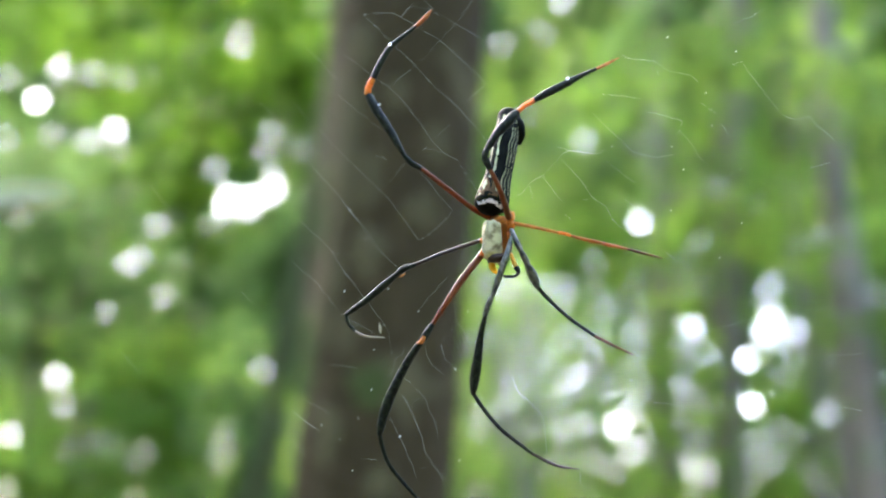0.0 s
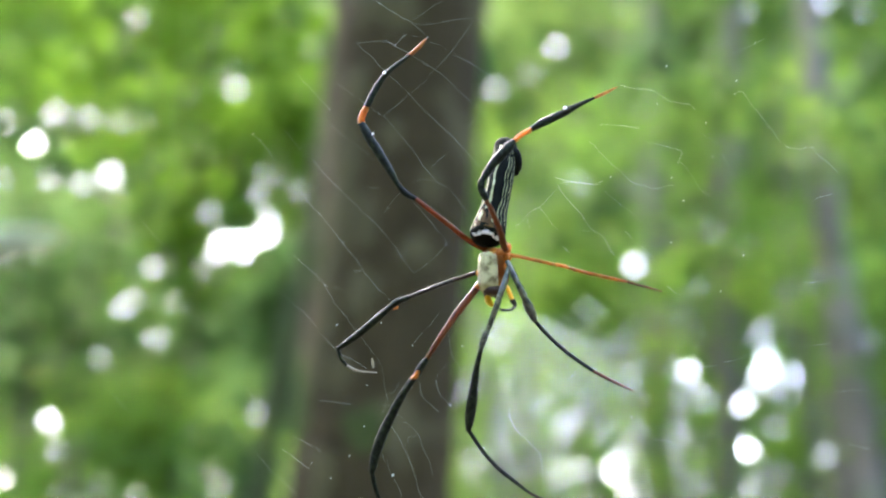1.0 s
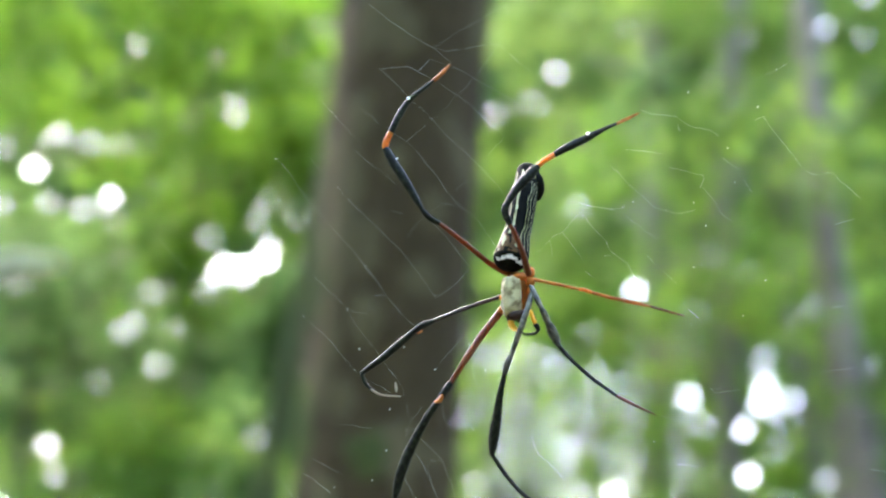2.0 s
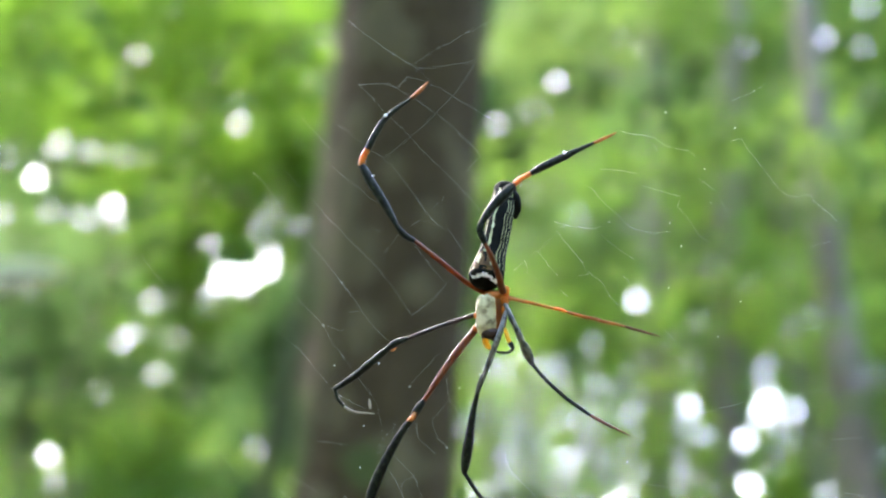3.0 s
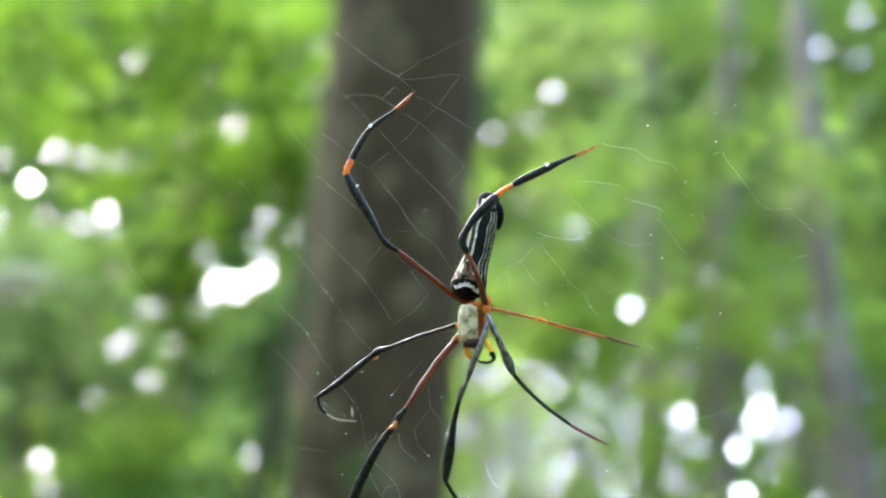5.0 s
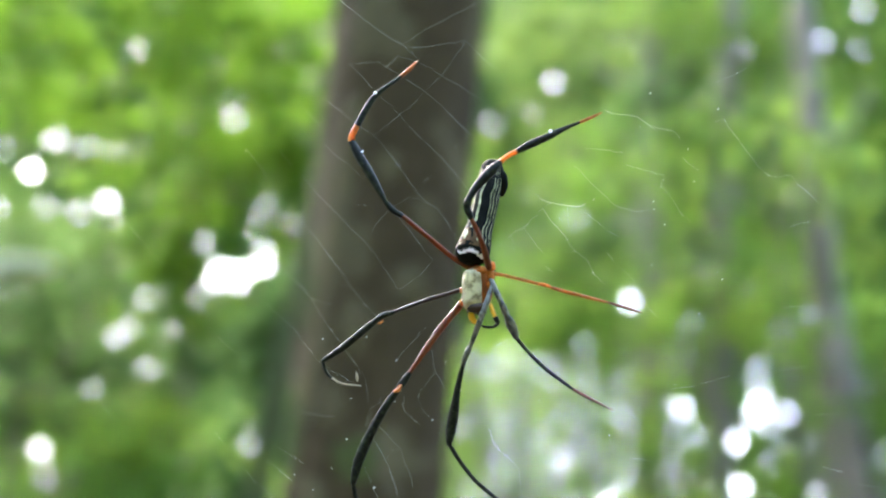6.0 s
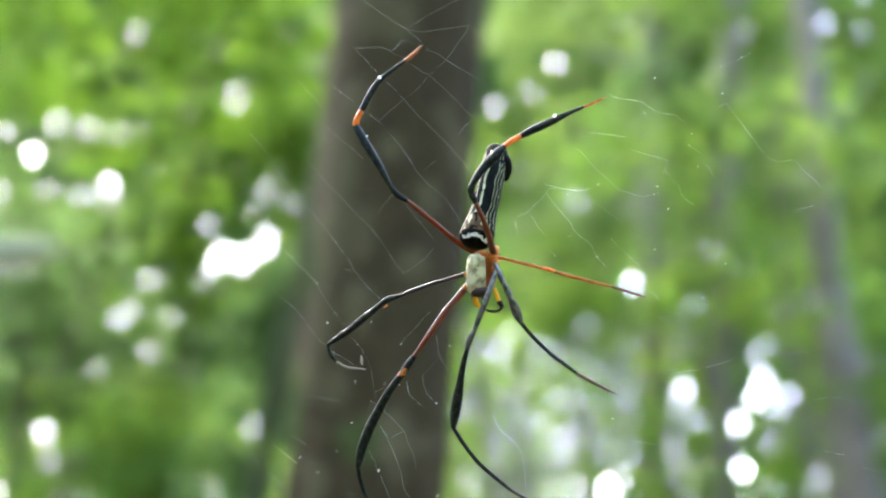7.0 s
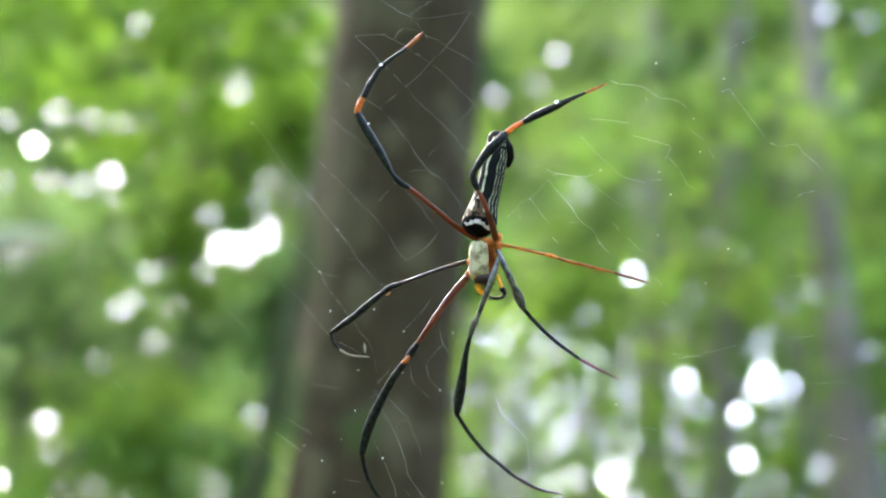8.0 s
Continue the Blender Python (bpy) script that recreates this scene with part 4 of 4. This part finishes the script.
def build_leg(owner, segments):
    """One leg of tapered segments; the femur carries the rest."""
    root = None
    for name, mat, points in segments:
        scaled = [(x * MM, y * MM, z * MM, r * MM) for x, y, z, r in points]
        if name not in ("band", "knee"):
            # joints are pinched
            line = spline(scaled, 8)
            pinch = np.ones(len(line))
            pinch[-4:] *= (0.98, 0.94, 0.88, 0.8)
            if root is not None:
                pinch[:4] *= (0.8, 0.88, 0.94, 0.98)
            line[:, 3] *= pinch
            scaled = [tuple(p) for p in line]
        if root is None:
            root = mesh_object("leg", *tube(scaled, 12, 1, 0.08, len(points)), mat, owner)
        else:
            mesh_object({"band": "orange_band", "knee": "orange_spot"}.get(name, name), *tube(scaled, 12, 8 if len(scaled) < 7 else 1, 0.08, 3), mat, root)
        if mat in (BLACK, GREY):
            # short hairs that stand off the dark segments
            rng = np.random.RandomState(int(abs(points[0][0] * 10)) + len(name))
            line = np.array(scaled)
            hairs = []
            for _ in range(130):
                p = line[rng.randint(1, len(line) - 1)]
                q = line[min(len(line) - 1, 1 + rng.randint(0, 1) + int(np.argmin(np.linalg.norm(line[:, :3] - p[:3], axis=1))))]
                way = (q[:3] - p[:3]) / max(np.linalg.norm(q[:3] - p[:3]), 1e-9)
                out = unit(rng.normal(size=(1, 3)))[0]
                out = unit((out - way * np.dot(out, way))[None])[0]
                root_at = p[:3] + out * p[3] * 0.9
                tip = root_at + (out * 0.6 + way * 0.8) * rng.uniform(0.4, 0.95) * MM
                hairs.append(tube([(*root_at, 0.028 * MM), (*tip, 0.008 * MM)], 3, 1, 0, 0, False))
            mesh_object("bristles", *join(hairs), mat, root)
    return root


build_leg(spider, [  # upper fore
    ("femur", RUSSET, [(0.0, 2.5, 1.1, 0.72), (-5.8, 1, 4.2, 0.62), (-12.5, -3, 9.2, 0.60), (-18.8, -6, 13.9, 0.53)]),
    ("patella", BLACK, [(-18.8, -6, 13.9, 0.66), (-20.9, -6, 15.0, 0.70), (-22.7, -6, 16.9, 0.66)]),
    ("tibia", BLACK, [(-22.7, -6, 16.9, 0.56), (-25.8, -5, 22.3, 1.00), (-29.5, -4, 28.1, 1.13), (-31.8, -3, 32.3, 0.88)]),
    ("band", ORANGE, [(-31.8, -3, 32.3, 0.84), (-31.5, -3, 33.8, 0.84), (-30.6, -3, 35.7, 0.72)]),
    ("metatarsus", BLACK, [(-30.6, -3, 35.7, 0.84), (-28.6, -2, 40.1, 0.81), (-25.9, -1, 44.3, 0.63), (-20.2, 1, 49.3, 0.39)]),
    ("tarsus", TIP, [(-20.6, 1, 49.0, 0.46), (-18.3, 2, 51.2, 0.52), (-16.3, 3, 53.6, 0.30)]),
])
build_leg(spider, [  # upper hind
    ("femur", RUSSET, [(2.6, -4, 2.1, 0.88), (0.6, -8, 7.7, 0.64), (-2.2, -9, 13.6, 0.56)]),
    ("patella", BLACK, [(-2.2, -9, 13.6, 0.84), (-3.3, -9, 16.0, 0.84), (-3.1, -9, 17.8, 0.91)]),
    ("tibia", BLACK, [(-3.1, -9, 17.8, 0.77), (-0.7, -8, 21.6, 1.04), (2.4, -7, 25.1, 1.25), (4.7, -6, 27.6, 0.77)]),
    ("band", ORANGE, [(4.7, -6, 27.6, 0.64), (6.4, -6, 29.0, 0.61), (8.4, -5, 30.2, 0.64)]),
    ("metatarsus", BLACK, [(8.4, -5, 30.2, 0.64), (11.8, -4, 32.2, 0.97), (16.7, -2, 34.8, 0.91), (21.2, -1, 37.2, 0.53), (24.4, 0, 38.7, 0.36)]),
    ("tarsus", TIP, [(24.4, 0, 38.7, 0.39), (27.2, 1, 40.1, 0.40), (30.2, 2, 41.7, 0.16)]),
])
build_leg(spider, [  # side
    ("femur", AMBER, [(1.8, -1, 1.0, 0.66), (7.0, -3, 0.0, 0.40), (14.6, -4, -1.7, 0.42)]),
    ("patella", ORANGE, [(14.6, -4, -1.7, 0.43), (16.0, -4, -1.9, 0.45), (17.8, -4, -2.5, 0.40)]),
    ("tibia", AMBER, [(17.8, -4, -2.5, 0.41), (21.6, -3, -3.5, 0.44), (25.1, -3, -4.2, 0.46)]),
    ("metatarsus", AMBER, [(25.1, -3, -4.2, 0.52), (26.2, -2, -4.5, 0.46), (32.0, -1, -5.7, 0.37)]),
    ("tarsus", BROWN, [(32.0, -1, -5.7, 0.35), (36.9, 0, -7.0, 0.32), (41.0, 2, -8.0, 0.20)]),
])
build_leg(spider, [  # lower side
    ("femur", GREY, [(3.2, -2, -0.7, 0.58), (4.5, -4, -3.9, 0.67), (5.7, -5, -6.4, 0.64)]),
    ("patella", GREY, [(5.7, -5, -6.4, 0.70), (6.5, -5, -8.1, 0.78), (7.1, -5, -9.5, 0.74)]),
    ("tibia", GREY, [(7.1, -5, -9.5, 0.75), (8.4, -4, -12.0, 1.19), (9.6, -4, -14.8, 0.81)]),
    ("metatarsus", BLACK, [(9.6, -4, -14.9, 0.50), (13.2, -3, -18.8, 0.45), (18.1, -1, -23.0, 0.45), (24.0, 0, -27.1, 0.40)]),
    ("tarsus", BROWN, [(24.0, 0, -27.1, 0.41), (28.0, 1, -29.2, 0.37), (33.9, 2, -32.0, 0.19)]),
])
build_leg(spider, [  # lower
    ("femur", GREY, [(3.5, -3, -2.5, 0.57), (1.5, -6, -8.6, 0.71), (-1.5, -6, -17.0, 0.64)]),
    ("patella", GREY, [(-1.7, -6, -17.4, 0.64), (-2.6, -6, -19.5, 0.71), (-3.3, -6, -22.0, 0.64)]),
    ("tibia", BLACK, [(-3.3, -6, -22.0, 0.60), (-4.2, -5, -26.5, 0.72), (-4.9, -4, -32.0, 1.14), (-5.6, -3, -36.9, 1.26), (-6.0, -3, -40.9, 0.84)]),
    ("metatarsus", BLACK, [(-6.0, -3, -40.9, 0.54), (-2.8, -2, -45.7, 0.49), (1.4, -1, -50.4, 0.49), (8.4, 0, -56.0, 0.43)]),
    ("tarsus", UMBER, [(8.4, 0, -56.0, 0.42), (14.6, 1, -59.2, 0.36), (20.5, 2, -60.4, 0.17)]),
])
build_leg(spider, [  # lower fore
    ("femur", RUSSET, [(-1.7, 2, -4.2, 0.83), (-4.2, 0, -7.5, 0.85), (-9.1, -4, -13.6, 0.83), (-16.0, -7, -24.0, 0.62)]),
    ("knee", ORANGE, [(-18.0, -7.6, -27.0, 0.49), (-18.5, -7.9, -27.9, 0.56), (-19.4, -7.6, -28.3, 0.31)]),
    ("patella", BLACK, [(-16.0, -7, -24.0, 0.74), (-17.1, -7, -25.5, 0.86), (-18.4, -7, -27.6, 0.80)]),
    ("tibia", BLACK, [(-18.4, -7, -27.6, 0.74), (-21.6, -6, -32.3, 0.92), (-25.1, -5, -39.0, 1.16), (-27.6, -4, -45.3, 1.23), (-28.8, -4, -50.6, 0.86)]),
    ("metatarsus", BLACK, [(-28.8, -4, -50.6, 0.56), (-27.9, -3, -55.0, 0.50), (-25.8, -2, -59.6, 0.47), (-19.8, 0, -67.1, 0.45)]),
    ("tarsus", UMBER, [(-19.8, 0, -67.1, 0.53), (-15.6, 1, -71.0, 0.45), (-9.5, 2, -74.9, 0.21)]),
])
build_leg(spider, [  # middle fore
    ("femur", UMBER, [(-1.7, 2, -2.5, 0.71), (-4.2, 0, -3.6, 0.54), (-12.5, -4, -6.4, 0.47), (-20.2, -6, -9.5, 0.47)]),
    ("knee", ORANGE, [(-22.7, -7, -11.7, 0.18), (-23.1, -7, -12.1, 0.20), (-23.7, -7, -12.3, 0.13)]),
    ("patella", BLACK, [(-20.2, -6, -9.5, 0.59), (-22.6, -6, -10.3, 0.77), (-24.4, -6, -11.6, 0.65)]),
    ("tibia", BLACK, [(-24.4, -6, -11.6, 0.66), (-27.9, -5, -14.6, 0.84), (-32.0, -4, -18.1, 0.80), (-37.0, -3, -21.7, 0.60)]),
    ("metatarsus", BLACK, [(-37.0, -3, -21.7, 0.46), (-36.4, -3, -23.9, 0.38), (-35.0, -2, -25.7, 0.34)]),
    # pale all over: the highlight on this tarsus is put into its colour
    ("tarsus", PALE, [(-35.0, -2, -25.7, 0.30), (-32.4, -1, -27.1, 0.27), (-27.9, 1, -27.6, 0.15)]),
])


def build_abdomen():
    """A long tapered abdomen: black with pale stripes, olive and white in front, a dark lump by the spinnerets."""
    rows, sides = 112, 128
    front, rear = np.array([-2.2, -1.2, 2.9]), np.array([3.9, 10.8, 30.0])
    axis = rear - front
    length = np.linalg.norm(axis)
    way = axis / length
    u = np.cross(way, [0, 1.0, 0]); u /= np.linalg.norm(u)
    v = np.cross(u, way)
    verts, faces, slots = [], [], []
    for j in range(rows):
        f = j / (rows - 1)
        body = (3.3 + 1.05 * math.exp(-((f - 0.11) / 0.16) ** 2)) * (1 - 0.10 * max(0, (f - 0.6) / 0.4))
        ends = math.sqrt(max(0.0, 1 - max(0, (0.10 - f) / 0.10) ** 2)) * math.sqrt(max(0.0, 1 - max(0, (f - 0.91) / 0.09) ** 2))
        bow = -0.45 * math.sin(math.pi * f)
        lean = -0.5 * math.sin(math.pi * f)
        for k in range(sides):
            a = 2 * math.pi * k / sides
            r = body * ends * (1 + 0.015 * noise.noise(Vector((math.cos(a) * 4, math.sin(a) * 4, f * 14))))
            p = front + way * length * f + (u * math.cos(a) * 0.98 + v * math.sin(a)) * r + v * bow + u * lean
            verts.append(p * MM)
    for j in range(rows - 1):
        f = (j + 0.5) / (rows - 1)
        for k in range(sides):
            q = (k + 1) % sides
            faces.append((j * sides + k, j * sides + q, (j + 1) * sides + q, (j + 1) * sides + k))
            a = 360 * (k + 0.5) / sides
            wave = 3 * math.sin(f * 19) + 2 * math.sin(f * 37 + 1)
            slot = 0
            ragged = 0.75 + 0.5 * noise.noise(Vector((f * 22, round(a / 30), 5.0)))
            for centre, half in ((-27, 3.5), (-61, 6.0), (-110, 1.7), (-124, 1.4), (-143, 1.7), (-164, 2.4), (40, 6), (90, 6), (140, 6)):
                if abs((a - centre + wave + 180) % 360 - 180) < half * ragged * (1.25 - 0.45 * f) and 0.15 < f < (0.975 if centre == -63 else 0.88):
                    slot = 1
            spot = noise.noise(Vector((math.cos(radians(a)) * 5, math.sin(radians(a)) * 5, j * 0.2)))
            if 0.10 < f < 0.27 and (a - 360 > -105 or a < 60):
                slot = 1 if spot > 0.42 else 3 if spot > -0.25 else 0
            low = 0.042 + 0.006 * math.sin(a * 0.075) + 0.004 * spot
            if low < f < low + 0.019 + 0.012 * spot and -158 < a - 360 < -22:
                slot = 2
            slots.append(slot)
    ob = mesh_object("abdomen", verts, faces, [ABDOMEN_BLACK, STRIPE, WHITE, OLIVE], spider, "black abdomen with pale yellow stripes and white front band", True, slots)
    mesh_object("spinneret", *tube([(5.9 * MM, 8.4 * MM, 21.4 * MM, 0.9 * MM), (6.0 * MM, 8.0 * MM, 23.2 * MM, 1.5 * MM), (5.7 * MM, 8.0 * MM, 25.8 * MM, 1.5 * MM), (5.0 * MM, 8.4 * MM, 27.5 * MM, 0.9 * MM)], 14, 5), ABDOMEN_BLACK, ob)


build_abdomen()


def build_front_body():
    """Carapace with pale hair, dark face, eyes, jaws and palps."""
    def blob(name, centre, size, mat, parent, label="", squash=2.6, rough=0.05, rows=18, sides=28):
        verts, faces = [], []
        for j in range(rows + 1):
            t = math.pi * j / rows
            for k in range(sides):
                a = 2 * math.pi * k / sides
                d = Vector((math.sin(t) * math.cos(a), math.sin(t) * math.sin(a), math.cos(t)))
                s = (abs(d.x) ** squash + abs(d.y) ** squash + abs(d.z) ** squash) ** (-1 / squash)
                s *= 1 + rough * noise.noise(d * 3.0 + Vector(centre) * 0.3)
                verts.append(tuple((c + q * s * h) * MM for c, q, h in zip(centre, d, size)))
        for j in range(rows):
            for k in range(sides):
                q = (k + 1) % sides
                faces.append((j * sides + k, (j + 1) * sides + k, (j + 1) * sides + q, j * sides + q))
        return mesh_object(name, verts, faces, mat, parent, label)

    core = blob("cephalothorax", (0.2, 0.2, -2.9), (3.7, 3.0, 5.4), AMBER, spider, "amber-brown flanks of the front body", 2.3)
    blob("carapace", (-1.25, -1.3, -3.45), (2.45, 2.4, 4.85), CREAM, core, "carapace with cream-coloured hair", 3.3, 0.16)
    blob("face", (-0.2, -1.45, -7.85), (2.4, 2.2, 1.35), UMBER, core, "dark brown face")
    blob("waist", (0.9, -0.9, 1.3), (2.0, 1.8, 1.05), ORANGE, core)
    for x, z in ((-2.0, -8.2), (-0.8, -8.6), (0.5, -8.6), (1.7, -8.2)):
        blob("eye", (x, -2.6, z), (0.32, 0.32, 0.32), BLACK, core, "", 2, 0, 6, 8)
    for x in (-1.2, 1.0):
        blob("jaw", (x, 0.6, -8.5), (1.1, 1.3, 1.3), UMBER, core)
    palp = mesh_object("palp", *tube([(-1.1 * MM, 0.6 * MM, -8.4 * MM, 0.7 * MM), (-1.3 * MM, -0.4 * MM, -10.0 * MM, 0.8 * MM), (-0.5 * MM, -0.6 * MM, -11.2 * MM, 0.6 * MM), (0.4 * MM, -0.5 * MM, -11.6 * MM, 0.35 * MM)], 10, 5), YELLOW, core, "yellow palp")
    palp = mesh_object("palp", *tube([(3.4 * MM, 0, -7.0 * MM, 0.45 * MM), (4.1 * MM, -0.6 * MM, -9.0 * MM, 0.55 * MM), (4.7 * MM, -0.8 * MM, -10.4 * MM, 0.45 * MM)], 10, 5), YELLOW, core, "yellow palp with a black hooked tip")
    mesh_object("palp_tip", *tube([(4.7 * MM, -0.8 * MM, -10.4 * MM, 0.75 * MM), (5.2 * MM, -0.9 * MM, -11.4 * MM, 0.5 * MM), (4.2 * MM, -0.9 * MM, -12.4 * MM, 0.38 * MM), (2.2 * MM, -0.8 * MM, -12.5 * MM, 0.35 * MM), (1.2 * MM, -0.6 * MM, -12.1 * MM, 0.2 * MM)], 10, 5), BLACK, palp)
    for x, y, z, size in ((3.1, -2.0, 2.3, 1.15), (3.2, -1.6, 0.2, 1.1), (3.1, -1.6, -2.2, 1.0), (-3.6, -0.6, -3.7, 0.65), (-3.6, -0.6, -6.7, 0.8)):
        blob("coxa", (x, y, z), (size, size, size * 1.1), ORANGE, core, "translucent orange coxa")


build_front_body()

for x, y, z, r in ((-26.3, -2.2, 44.3, 0.36), (-28.8, -5.5, 29.2, 0.2), (16.9, -3.6, 35.7, 0.4)):
    mesh_object("dew_drop", *tube([((x - 0.1) * MM, y * MM, z * MM, r * MM), ((x + 0.1) * MM, y * MM, (z + 0.1) * MM, r * MM)], 10, 2), DEW, spider, "clear dew drop on a leg")

# ---------- faint trembling of the web in the wind ----------
SWAY = [  # seconds, lean in degrees
    (0, 0.00),
    (0.5, -0.06),
    (1, -0.06),
    (1.5, 0.06),
    (2, -0.06),
    (2.2, -0.24),
    (3.3, -0.69),
    (3.5, -0.64),
    (4, -0.70),
    (4.5, -0.63),
    (4.7, -0.83),
    (5.8, -0.67),
    (6, -0.59),
    (6.5, -0.77),
    (7, -0.71),
    (7.5, -0.65),
    (8, -0.31),
]


def motions():
    rows = [(t, HOME @ pose(0, 0, 0, 0, -lean, 0)) for t, lean in SWAY]
    walk(web, rows)
    walk(spider, rows)


motions()
